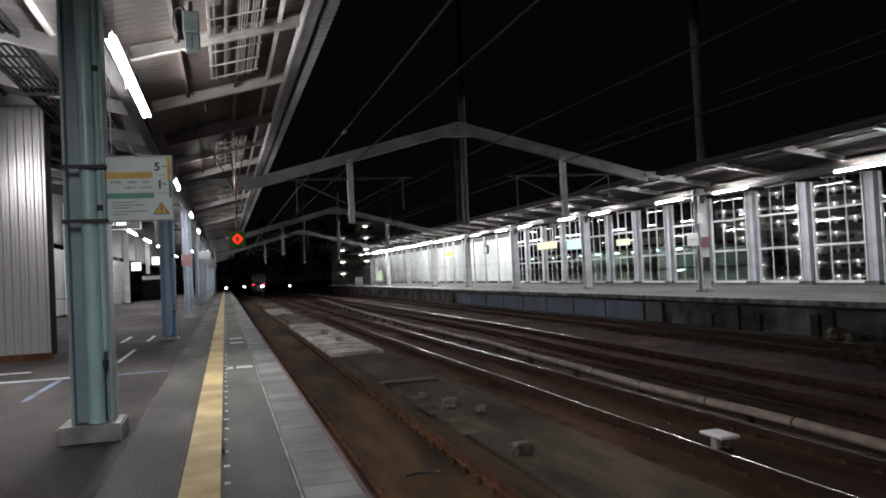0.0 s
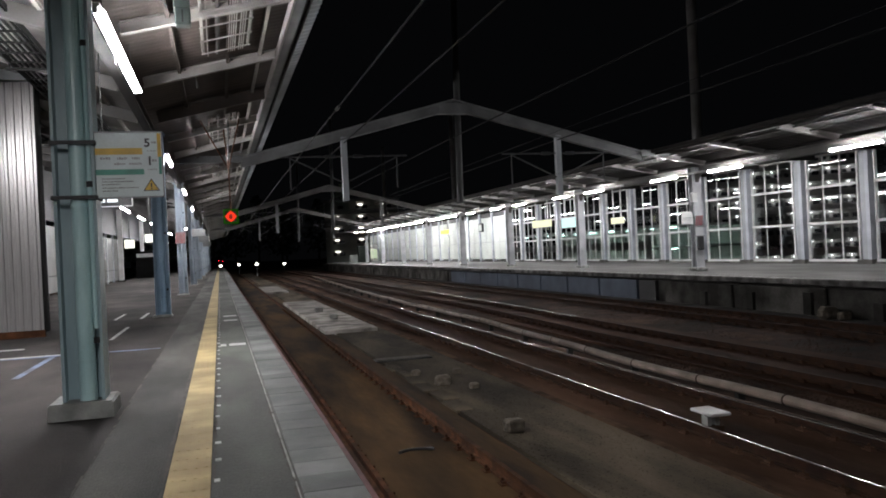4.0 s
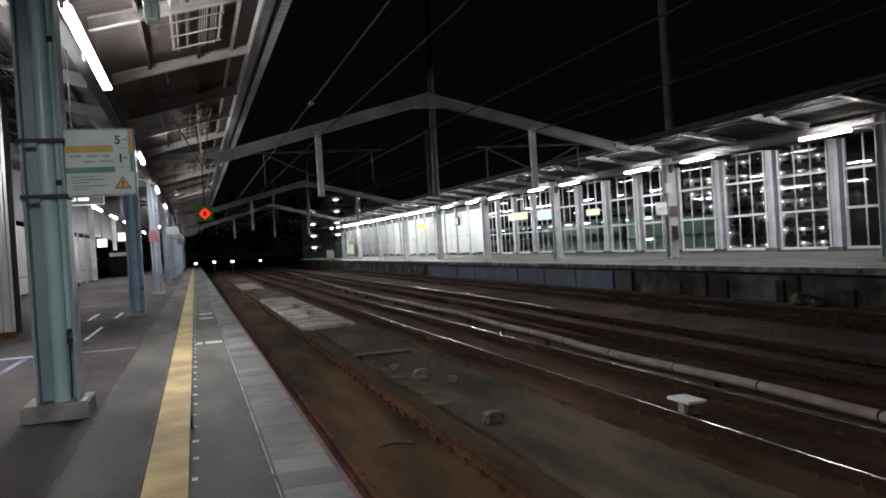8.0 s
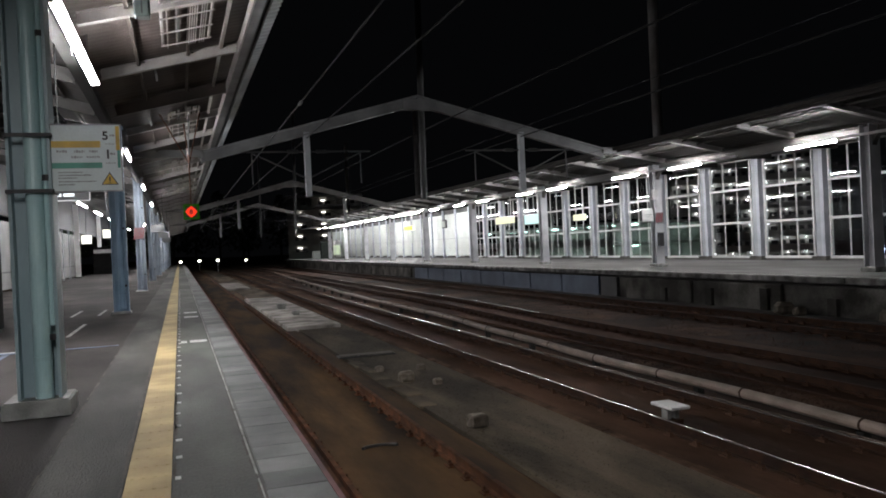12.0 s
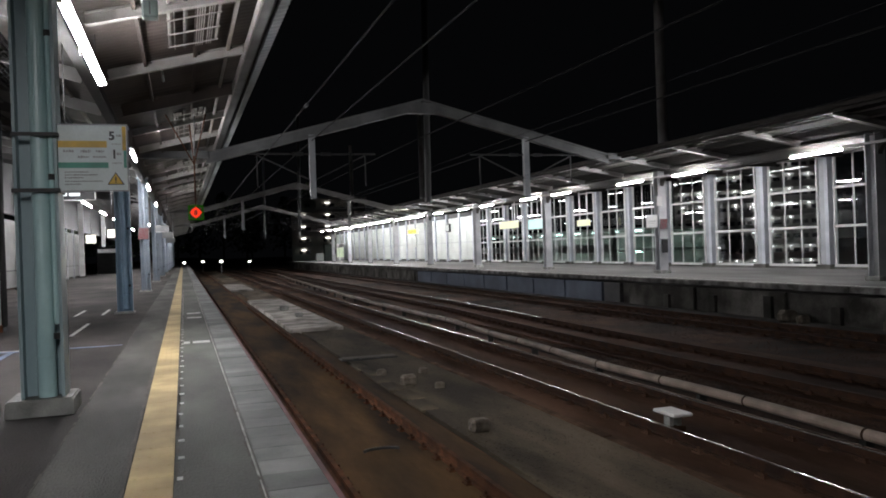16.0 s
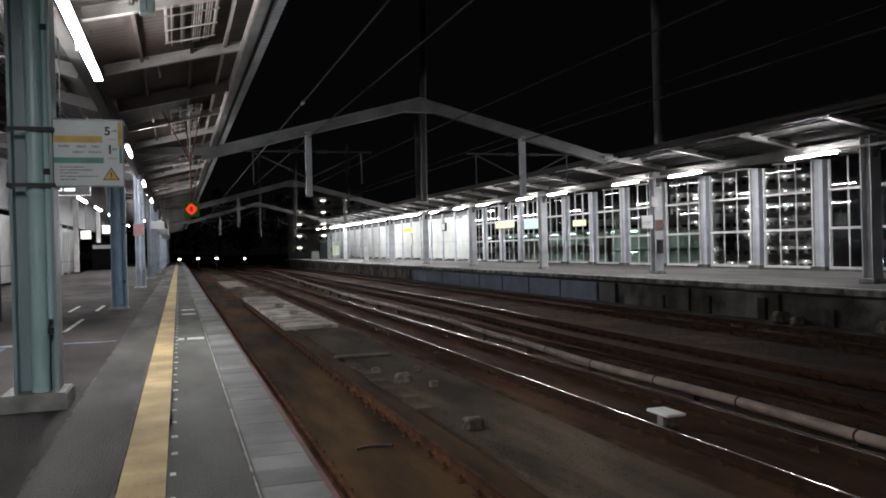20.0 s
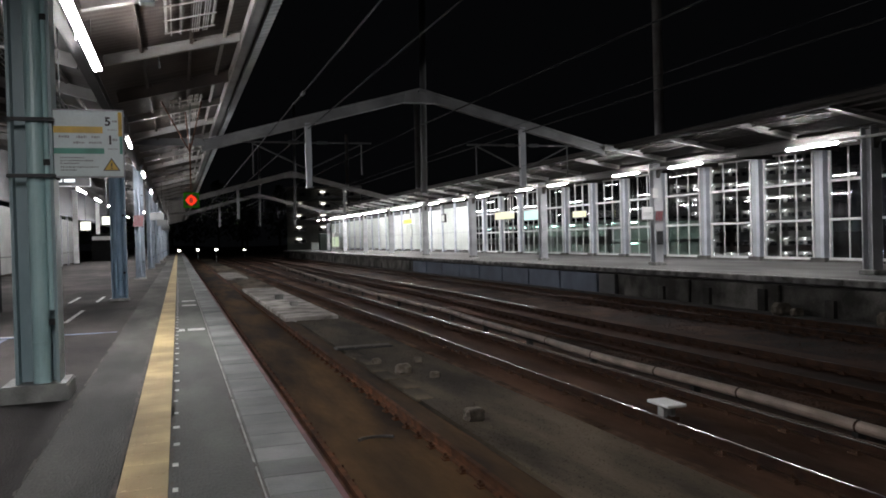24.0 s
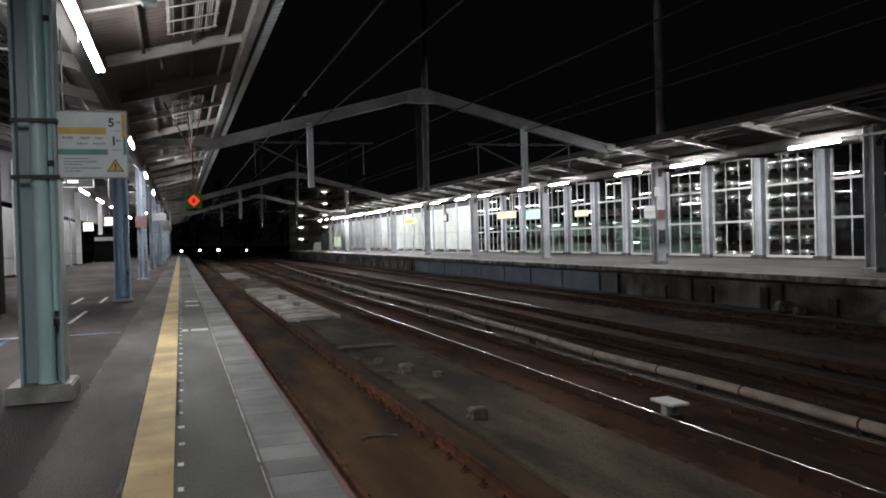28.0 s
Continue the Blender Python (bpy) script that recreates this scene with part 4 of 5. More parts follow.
def tri(bm, cx, cz, r, y):
    """An upright triangle plate, facing the camera's way along y."""
    p = [(cx + r * math.cos(a), cz + r * math.sin(a) * 0.92) for a in (math.pi / 2, math.pi * 7 / 6, math.pi * 11 / 6)]
    f = [bm.verts.new((x, y, z)) for x, z in p]
    k = [bm.verts.new((x, y + 0.002, z)) for x, z in p]
    bm.faces.new(f)
    bm.faces.new(k[::-1])
    for i in range(3):
        j = (i + 1) % 3
        bm.faces.new((f[i], k[i], k[j], f[j]))
    return bm


def ring_bm(cx, cy, a, b, z0, z1, flat=False):
    """A square ring round (cx, cy), level, or (flat) an upright frame round the origin."""
    bm = bmesh.new()
    if flat:
        y0, y1 = cy - 0.004, cy + 0.01
        bx(bm, -b, b, y0, y1, a, b)
        bx(bm, -b, b, y0, y1, -b, -a)
        bx(bm, -b, -a, y0, y1, -a, a)
        bx(bm, a, b, y0, y1, -a, a)
    else:
        bx(bm, cx - b, cx + b, cy - b, cy - a, z0, z1)
        bx(bm, cx - b, cx + b, cy + a, cy + b, z0, z1)
        bx(bm, cx - b, cx - a, cy - a, cy + a, z0, z1)
        bx(bm, cx + a, cx + b, cy - a, cy + a, z0, z1)
    return bm


def gem(r):
    bm = bmesh.new()
    pts = []
    for k in range(8):
        a = math.pi / 4 * k
        rr = r if k % 2 == 0 else r * 0.82
        pts.append((rr * math.cos(a), rr * math.sin(a)))
    f = [bm.verts.new((x, -0.02, z)) for x, z in pts]
    k = [bm.verts.new((x, 0.0, z)) for x, z in pts]
    bm.faces.new(f)
    bm.faces.new(k[::-1])
    for i in range(8):
        j = (i + 1) % 8
        bm.faces.new((f[i], k[i], k[j], f[j]))
    return bm


def striped(b, w, h, n):
    # White ground painted dull grey for the shade the board hangs in.
    part("plate", box(-w / 2, w / 2, -0.02, 0.0, 0, h, 0.005), M_port, b)
    for k in range(-3, n):
        x0 = -w / 2 + w * k / n
        pts = [(x0, 0), (x0 + w / n / 2, 0), (x0 + w / n * 1.5, h), (x0 + w / n, h)]
        if x0 < -w / 2 - 0.001 or x0 + w / n * 1.5 > w / 2 + 0.001:
            continue
        bm = bmesh.new()
        v = [bm.verts.new((x, -0.024, z)) for x, z in pts] + [bm.verts.new((x, -0.021, z)) for x, z in pts]
        bm.faces.new(v[:4])
        bm.faces.new(v[4:][::-1])
        for i in range(4):
            j = (i + 1) % 4
            bm.faces.new((v[i], v[i + 4], v[j + 4], v[j]))
        part("red_stripe", bm, M_red, b)


def enclosure():
    """The metal-clad enclosure on the near platform."""
    e = thing("clad_enclosure", (-3.86, 19.66, 0), "tall ribbed steel-clad enclosure on the platform", "enclosure", kind="structure")
    bm = bmesh.new()
    prof = []
    x = 0.0
    while x > -5.4:
        prof += [(x, 0), (x - 0.07, 0), (x - 0.09, -0.035), (x - 0.15, -0.035)]
        x -= 0.17
    a = [bm.verts.new((px, py, 0.16)) for px, py in prof]
    b = [bm.verts.new((px, py, 5.75)) for px, py in prof]
    for i in range(len(prof) - 1):
        bm.faces.new((a[i], a[i + 1], b[i + 1], b[i]))
    part("ribbed_face", bm, M_clad, e, "ribbed bare steel sheet face")
    part("core", box(-5.3, -0.02, 0.05, 0.5, 0.0, 5.75), M_dark, e)
    part("plinth", box(-5.4, 0.01, -0.04, 0.04, 0.0, 0.16), M_rust, e, "rust-stained plinth")
    # Corner and side near black, standing for the dark gap beside the face.
    part("corner_trim", box(-0.005, 0.03, -0.05, 0.05, 0.16, 5.75), M_black, e)
    part("side_sheet", box(0.0, 0.02, 0.06, 0.5, 0.1, 5.75), M_black, e)
    part("head_beam", box(-5.5, 0.3, -0.15, 0.15, 5.78, 6.1), M_greyp, e, "grey steel head beam")


def inner_side():
    """Posts, screen wall and things along the platform's other side."""
    p = thing("inner_post", (-8.6, 64.0, 0), "grey painted steel post on the platform's far side", "canopy post", "inner posts")
    part("shaft", prism(bmesh.new(), hbeam_outline(0.4, 0.4, 0.04), 0.1, 6.6), M_whitep, p)
    part("foot", box(-0.35, 0.35, -0.35, 0.35, 0, 0.12, 0.02), M_conc, p)
    for y in (36.0, 50.0, 78.0, 99.0, 120.0):
        copy_thing(p, pose(-8.7, y, 0))
    w = thing("screen_wall", (-9.1, 0, 0), "pale panelled screen wall along the platform's far side", "screen wall", kind="structure")
    for k in range(26):
        y = -13 + 4.0 * k
        if y > 78:
            break
        part("screen_panel", box(0, 0.06, y + 0.06, y + 3.94, 0.15, 3.9), M_screen, w)
        part("screen_post", box(-0.02, 0.14, y - 0.06, y + 0.06, 0, 4.2), M_greyp, w)
    part("screen_rail", box(0.06, 0.12, -13, 78, 1.05, 1.12), M_dark, w)
    part("screen_head", box(-0.05, 0.1, -13, 148, 4.2, 7.2), M_dark, w)
    b = thing("back_wall", (0, 0, 0), "dark end wall behind the platform", "wall", kind="structure")
    part("wall_face", box(-9.4, 0.4, -14.3, -14.0, 0, 5.2), M_concd, b)
    # Black block added in place of a dark opening; only the signboard is real.
    k = thing("kiosk", (-7.6, 92.0, 0), "black block for a dark opening under a pale signboard", "kiosk")
    part("body", box(-1.2, 1.2, 0, 5, 0, 2.9, 0.03), M_black, k)
    part("shutter", box(-1.0, 1.0, -0.02, -0.002, 0.2, 2.1), M_black, k)
    part("signboard", box(-1.1, 1.1, -0.06, -0.01, 2.25, 2.65), M_whitep, k)


# ---- opposite platform: posts, canopy, screen wall ----
def far_posts():
    p = thing("canopy_post", (21.0, 19.6, 0), "grey steel canopy post with haunched brackets", "canopy post", "opposite canopy posts")
    part("foot", box(-0.3, 0.3, -0.3, 0.3, 0, 0.16, 0.03), M_foot, p, "grey concrete foot")
    part("shaft", prism(bmesh.new(), hbeam_outline(0.42, 0.42, 0.05), 0.16, 4.7), M_greyw, p)
    for s in (-1, 1):
        arc = [(s * (0.2 + 0.55 * (1 - math.cos(math.radians(15 * k)))), 3.95 + 0.45 * math.sin(math.radians(15 * k))) for k in range(7)]
        bm = bmesh.new()
        for dx in (-0.1, 0.1):
            rows = [(bm.verts.new((dx, y, z)), bm.verts.new((dx, s * 0.2, z))) for y, z in arc[1:]]
            for a, b in zip(rows[:-1], rows[1:]):
                bm.faces.new((a[0], b[0], b[1], a[1]))
        lo = [(bm.verts.new((-0.1, y, z)), bm.verts.new((0.1, y, z))) for y, z in arc]
        for a, b in zip(lo[:-1], lo[1:]):
            bm.faces.new((a[0], a[1], b[1], b[0]))
        bmesh.ops.remove_doubles(bm, verts=bm.verts[:], dist=0.001)
        part("haunch", bm, M_girdf, p)
    for y in (7.6, 43.6, 55.6, 67.6, 79.6, 91.6, 103.6, 115.6):
        copy_thing(p, pose(21.0, y, 0))
    q = copy_thing(p, pose(21.0, 31.6, 0))
    b = thing("striped_board", (20.98, 31.33, 2.05), "red and white striped band wrapped on a post", "warning board", "striped boards")
    striped(b, 0.44, 0.45, 5)
    s = thing("post_sign", (20.2, 31.5, 2.1), "white notice board fixed to a post", "sign")
    part("panel", box(-0.02, 0.56, -0.02, 0.02, 0.02, 0.6, 0.01), M_wallw2, s)
    part("text_bar", box(0.06, 0.46, -0.024, -0.021, 0.3, 0.33), M_inkg, s)
    part("text_bar", box(0.06, 0.36, -0.024, -0.021, 0.22, 0.24), M_inkg, s)
    part("arm", box(0.56, 0.62, -0.015, 0.015, 0.3, 0.34), M_galv, s)
    s = thing("junction_box", (20.9, 31.3, 3.1), "small white junction box on a post", "junction box")
    part("case", box(-0.3, 0.0, -0.06, 0.06, 0, 0.45, 0.02), M_whitep, s)
    s = thing("phone_box", (20.95, 31.28, 0.95), "dark trackside telephone box on a post", "telephone box")
    part("case", box(-0.12, 0.14, -0.1, 0.06, 0, 0.6, 0.02), M_dark, s)
    part("lid", box(-0.14, 0.16, -0.12, 0.06, 0.6, 0.64), M_galv, s)


def far_canopy():
    roof = tagged(new("ceiling_far_canopy"), "dark corrugated canopy roof over the opposite platform", "roof", kind="structure")
    zb = lambda x: 4.82 + 0.17 * (20.6 - x)
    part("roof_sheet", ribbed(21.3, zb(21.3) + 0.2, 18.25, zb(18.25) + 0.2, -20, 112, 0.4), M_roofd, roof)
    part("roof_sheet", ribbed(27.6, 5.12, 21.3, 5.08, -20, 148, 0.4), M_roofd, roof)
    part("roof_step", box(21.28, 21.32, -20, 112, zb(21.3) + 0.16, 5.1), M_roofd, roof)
    g = thing("canopy_girder", (21.15, 0, 4.4), "deep grey-brown steel girder along the opposite canopy", "girder", kind="structure")
    bm = bmesh.new()
    bx(bm, -0.2, 0.2, -20, 112, 0.0, 0.04)
    bx(bm, -0.03, 0.03, -20, 112, 0.04, 0.3)
    bx(bm, -0.2, 0.2, -20, 112, 0.3, 0.34)
    part("web", bm, M_girdf, g)
    r = thing("rafter", (0, 22.9, 0), "pale steel rafter of the opposite canopy", "rafter", "opposite canopy rafters", "structure")
    bm = bmesh.new()
    for dz, w, h in ((0.01, 0.24, 0.02), (0.09, 0.02, 0.14), (0.17, 0.24, 0.02)):
        bar(bm, (18.6, 0, zb(18.6) + dz), (21.1, 0, zb(21.1) + dz), w, h)
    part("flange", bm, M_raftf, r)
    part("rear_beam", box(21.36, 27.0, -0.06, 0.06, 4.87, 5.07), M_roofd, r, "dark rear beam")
    part("end_plate", box(18.56, 18.6, -0.1, 0.1, zb(18.6), zb(18.6) + 0.18), M_beamd, r)
    for k in range(-4, 23):
        if k:
            copy_thing(r, pose(0, 22.9 + 4.0 * k, 0))
    pl = thing("purlins", (0, 0, 0), "thin steel purlins under the opposite canopy", "purlins", kind="structure")
    for x in (19.2, 19.9, 22.8, 25.0):
        z = zb(x) + 0.14 if x < 21 else 4.99
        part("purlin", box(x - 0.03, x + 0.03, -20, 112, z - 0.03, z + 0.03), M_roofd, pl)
    e = thing("eave_gutter", (18.45, 0, zb(18.45)), "dark eave beam with pale strips for its lit lengths", "gutter", "eave gutters", "structure")
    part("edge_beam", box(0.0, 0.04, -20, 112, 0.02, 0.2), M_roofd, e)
    # Pale strips paint in the lengths of the dark eave that catch light.
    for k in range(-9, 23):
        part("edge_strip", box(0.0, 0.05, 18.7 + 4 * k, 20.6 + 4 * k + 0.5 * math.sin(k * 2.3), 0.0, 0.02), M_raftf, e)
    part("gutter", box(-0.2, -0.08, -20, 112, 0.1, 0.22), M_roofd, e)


def far_lamps():
    a = tube_lamp("tube_light", (20.55, 21.6, 4.34), 1, "opposite platform tube lights", 0.0)
    for y in (-0.8, 0.8):
        part("bracket", box(0.0, 0.4, y - 0.02, y + 0.02, 0.08, 0.11), M_greyp, a)
    part("trough", box(-0.05, 0.05, -3.3, -1.22, 0.03, 0.11), M_whitep, a, "white cable trough")
    for y in (28.7, 33.4, 40.7, 45.2, 52.3, 57.3, 63.6):
        copy_thing(a, pose(20.55, y, 4.34))
    b = tube_lamp("tube_light", (20.55, 72.6, 4.34), 4, "long opposite tube lights", 0.0)
    for y in (-4, -1.5, 1.5, 4):
        part("bracket", box(0.0, 0.4, y - 0.02, y + 0.02, 0.08, 0.11), M_greyp, b)
    tagged(b, "long unbroken row of fluorescent tubes, lit")
    for y in (84.8, 96.4, 107.0):
        copy_thing(b, pose(20.55, y, 4.34))
    # Rear row out of sight, inferred from the bright white end panels.
    c = tube_lamp("tube_light", (24.2, 75.0, 4.88), 1, "rear opposite tube lights", 0.1)
    for y in (86.0, 97.0, 107.0, 116.0, 123.0, 130.0, 137.0, 143.5):
        copy_thing(c, pose(24.2, y, 4.88))
    # Weak hidden row, added so the second track's rails have something to mirror.
    d = tube_lamp("tube_light", (24.9, 33.5, 4.95), 2, "rear opposite tube lights", 0.03, G_tube2)
    tagged(d, "weak unseen tube added for glints on the rails")
    for y in (41.5, 50.0, 58.5, 67.0):
        copy_thing(d, pose(24.9, y, 4.95))


def far_wall():
    """The glazed screen behind the opposite platform: pillars, frames, bars, panes; white panels beyond."""
    w = thing("wall_east", (27.2, 0, 0), "glazed steel screen wall behind the opposite platform", "screen wall", kind="structure")
    pillar = bmesh.new()
    bx(pillar, -0.1, 0.1, -0.08, 0.3, 0, 5.07)
    pm = mesh_of("pillar", pillar, M_greyp)
    pf = mesh_of("pillar_flange", box(-0.2, 0.2, -0.3, -0.084, 0, 5.07), M_greyl)
    base = mesh_of("pillar_foot", box(-0.32, 0.32, -0.42, 0.42, 0, 0.2, 0.02), M_concd)
    rails = {}
    for z, h in ((0.1, 0.11), (1.83, 0.11), (3.53, 0.11), (5.0, 0.08)):
        rails[z] = mesh_of("frame_rail", box(-0.06, 0.06, -1.62, 1.62, z, z + h), M_whitep)
    stile = mesh_of("frame_stile", box(-0.06, 0.06, -0.045, 0.045, 0.1, 5.1), M_whitep)
    mull = mesh_of("glazing_bar", box(-0.03, 0.03, -0.022, 0.022, 0.2, 5.0), M_whitep)
    panes = {}
    for z0, z1 in ((0.22, 1.82), (1.95, 3.52), (3.65, 5.0)):
        panes[z0] = mesh_of("pane", box(-0.006, 0.006, -0.5, 0.5, z0, z1), GLASS)
    for k in range(-4, 11):
        y = 28.05 + 4.08 * k
        piece("pillar", pm, w, (0, y, 0))
        piece("pillar_flange", pf, w, (0, y, 0))
        piece("pillar_foot", base, w, (0, y, 0))
        c = y + 2.04
        for z in rails:
            piece("frame_rail", rails[z], w, (0, c, 0))
        for s in (-1.55, 1.55):
            piece("frame_stile", stile, w, (0, c + s, 0))
        for s in (-0.52, 0.52):
            piece("glazing_bar", mull, w, (0, c + s, 0))
        for z in panes:
            for s in (-1.03, 0.0, 1.03):
                piece("pane", panes[z], w, (0.0, c + s, 0)).visible_shadow = False
    panel = mesh_of("white_panel", box(-0.05, 0.05, -0.88, 0.88, 0.25, 4.6, 0.01), M_wallw)
    head = mesh_of("dark_louvre", box(-0.04, 0.04, -1.8, 1.8, 4.62, 5.1), M_dark)
    joint = mesh_of("panel_rail", box(-0.07, 0.0, -1.85, 1.85, 2.0, 2.06), M_greyp)
    for k in range(11, 29):
        y = 28.05 + 4.08 * k
        piece("pillar", pm, w, (0, y, 0))
        piece("pillar_flange", pf, w, (0, y, 0))
        for s in (-0.92, 0.92):
            piece("white_panel", panel, w, (0, y + 2.04 + s, 0))
        piece("dark_louvre", head, w, (0, y + 2.04, 0))
        piece("panel_rail", joint, w, (0, y + 2.04, 0))
    part("wall_sill", box(-0.15, 0.15, -20, 146, 0, 0.1), M_concd, w)
    # end screen and low end wall
    e = solid("end_wall", box(20.7, 22.0, 130.0, 130.4, 0, 1.3, 0.03), M_wallw, "low white wall at the platform's end", "wall", kind="structure")

    c = thing("cabinet", (22.9, 130.0, 0), "dark green equipment cabinet at the platform's end", "cabinet")
    part("body", box(-0.75, 0.75, 0, 1.2, 0, 2.8, 0.03), M_cab, c)
    part("door", box(-0.7, -0.02, -0.03, -0.002, 0.15, 2.6, 0.01), M_cab, c)
    part("door", box(0.02, 0.7, -0.03, -0.002, 0.15, 2.6, 0.01), M_cab, c)


def vending_machine(at):
    v = thing("vending_machine", at, "lit drinks vending machine with a pale yellow-green front", "vending machine")
    part("cabinet", box(0, 0.8, -1.1, 1.1, 0.0, 2.9, 0.03), M_whitep, v)
    part("front", box(-0.02, -0.004, -1.0, 1.0, 0.5, 2.2), G_vend, v, "glowing pale yellow-green front")
    for k in range(5):
        part("divider", box(-0.04, -0.021, -1.0 + 0.5 * k - 0.03, -1.0 + 0.5 * k + 0.03, 0.5, 2.2), M_whitep, v)
    part("front", box(0.06, 0.74, -1.116, -1.104, 0.5, 2.2), G_vend, v, "glowing pale yellow-green side panel")
    for x in (0.2, 0.4, 0.6):
        part("divider", box(x - 0.02, x + 0.02, -1.13, -1.117, 0.5, 2.2), M_whitep, v)


def hanging_sign(name, at, w, h, face, label, drop):
    s = thing(name, at, label, "lit sign", "opposite hanging signs")
    part("case", box(-0.08, 0.08, -w / 2, w / 2, 0, h, 0.01), M_whitep, s)
    part("face", box(-0.1, -0.085, -w / 2 + 0.04, w / 2 - 0.04, 0.03, h - 0.03), face, s)
    part("face", box(-w * 0 - 0.07, 0.07, -w / 2 - 0.012, -w / 2 - 0.004, 0.03, h - 0.03), face, s)
    for y in (-w * 0.35, w * 0.35):
        part("hanger", tube((0, y, h), (0, y, h + drop + 0.3), 0.03, 6), M_whitep, s)
    return s


def far_things():
    hanging_sign("lit_sign", (23.0, 54.2, 2.78), 3.2, 0.55, G_sqs, "hanging pale yellow illuminated sign", 1.76)
    hanging_sign("lit_sign", (22.6, 48.5, 2.56), 2.3, 0.66, G_sqw, "hanging pale cyan illuminated sign", 1.87)
    hanging_sign("lit_sign", (25.0, 46.4, 2.63), 1.5, 0.42, G_sqs, "hanging yellow-white illuminated sign", 2.04)
    s = hanging_sign("lit_sign", (22.0, 76.5, 3.0), 3.4, 0.5, G_sqs, "hanging yellow exit sign above a notice frame", 1.6)
    part("yellow_face", box(-0.13, -0.105, -1.5, 1.5, 0.05, 0.45), M_sy, s)
    part("notice_frame", box(-0.05, 0.05, -1.2, 0.6, -1.3, -0.2, 0.02), M_wallw, s)
    vending_machine((25.7, 137.0, 0.0))
    s = thing("hanging_clock", (22.5, 66.8, 2.9), "small square framed clock hung from the canopy", "clock")
    part("frame", box(-0.08, 0.08, -0.5, 0.5, 0, 0.75, 0.02), M_dark, s)
    part("dial", box(-0.095, -0.085, -0.38, 0.38, 0.1, 0.65), M_wallw, s)
    part("hanger", tube((0, 0, 0.75), (0, 0, 2.2), 0.03, 6), M_dark, s)
    c = thing("security_camera", (24.0, 49.6, 3.6), "small pale dome camera hung from the canopy", "camera")
    part("arm", tube((0, 0, 0.3), (0, 0, 1.5), 0.04, 8), M_whitep, c)
    bm = bmesh.new()
    bmesh.ops.create_uvsphere(bm, u_segments=12, v_segments=8, radius=0.2)
    for v in bm.verts:
        v.co.z = v.co.z * 0.9 + 0.15
    part("dome", bm, M_whitep, c)


# ---- overhead line ----
def portal(y, lit):
    p = thing("line_portal", (9.4, y, -1.32), "grey gabled steel portal carrying the overhead line", "catenary portal", "line portals")
    z0 = 1.32
    # Portals farther off get darker paints, in place of weaker light on them.
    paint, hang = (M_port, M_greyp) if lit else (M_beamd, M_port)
    for s in (-1, 1):
        bm = bmesh.new()
        q = [(0, 7.62), (s * 8.5, 7.62 - 0.262 * 8.5)]
        for dz in (-0.05, -0.42):
            bar(bm, (0, 0, q[0][1] + dz + z0), (q[1][0], 0, q[1][1] + dz + z0), 0.3, 0.05)
        bar(bm, (0, 0, q[0][1] - 0.235 + z0), (q[1][0], 0, q[1][1] - 0.235 + z0), 0.04, 0.34)
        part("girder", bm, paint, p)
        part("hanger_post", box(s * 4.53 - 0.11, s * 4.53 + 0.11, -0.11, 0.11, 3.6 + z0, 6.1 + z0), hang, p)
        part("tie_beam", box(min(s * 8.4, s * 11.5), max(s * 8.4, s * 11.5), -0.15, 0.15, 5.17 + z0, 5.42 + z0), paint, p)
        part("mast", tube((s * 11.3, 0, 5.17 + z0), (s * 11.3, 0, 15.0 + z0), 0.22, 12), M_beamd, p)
        bm = bmesh.new()
        for d in (-1, 1):
            bar(bm, (s * 4.53, 0, 4.3 + z0), (s * 4.53 + d * 2.1, 0, 5.3 + z0), 0.05, 0.05)
            bar(bm, (s * 4.53, 0, 5.35 + z0), (s * 4.53 + d * 2.5, 0, 5.35 + z0), 0.06, 0.06)
            bar(bm, (s * 4.53 + d * 2.1, 0, 5.3 + z0), (s * 4.53 + d * 2.1, 0, 4.1 + z0), 0.04, 0.04)
        part("cantilever_arm", bm, M_line, p)
        for d in (-1, 1):
            part("insulator", tube((s * 4.53 + d * 0.35, 0, 5.35 + z0), (s * 4.53 + d * 0.75, 0, 5.35 + z0), 0.07, 8), M_line, p)
    part("apex_plate", box(-0.6, 0.6, -0.17, 0.17, 7.0 + z0, 7.42 + z0), paint, p)
    part("centre_mast", tube((0.25, 0.4, 3.4 + z0), (0.4, 0.4, 13.5 + z0), 0.13, 12), M_line, p)
    return p


def overhead():
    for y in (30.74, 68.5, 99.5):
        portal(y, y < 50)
    for n, x, z, dz, r in (("feeder_wire", 2.45, 4.44, 0.004, 0.014), ("feeder_wire", 4.87, 5.62, 0.008, 0.022), ("feeder_wire", 9.4, 5.65, 0.014, 0.022),
                           ("feeder_wire", 13.9, 5.72, 0.006, 0.022), ("contact_wire", 7.1, 3.95, 0, 0.004), ("contact_wire", 11.4, 3.95, 0, 0.004),
                           ("contact_wire", 16.3, 3.95, 0, 0.004)):
        bm = sweep([(x, y, z + dz * min(y, 40)) for y in (-14, 0, 10, 20, 30.74, 50, 68.5, 85, 99.5, 120, 137)], r, 6)
        solid(n, bm, M_wire, "thin overhead wire strung between the portals", "overhead wire", "overhead wires")
    b = thing("wire_insulator", (2.45, 16.0, 4.5), "pale porcelain insulator on an overhead wire", "insulator")
    for k in range(3):
        part("shed", tube((0, -0.1 + 0.1 * k, 0), (0, -0.06 + 0.1 * k, 0), 0.035, 10), M_port, b)


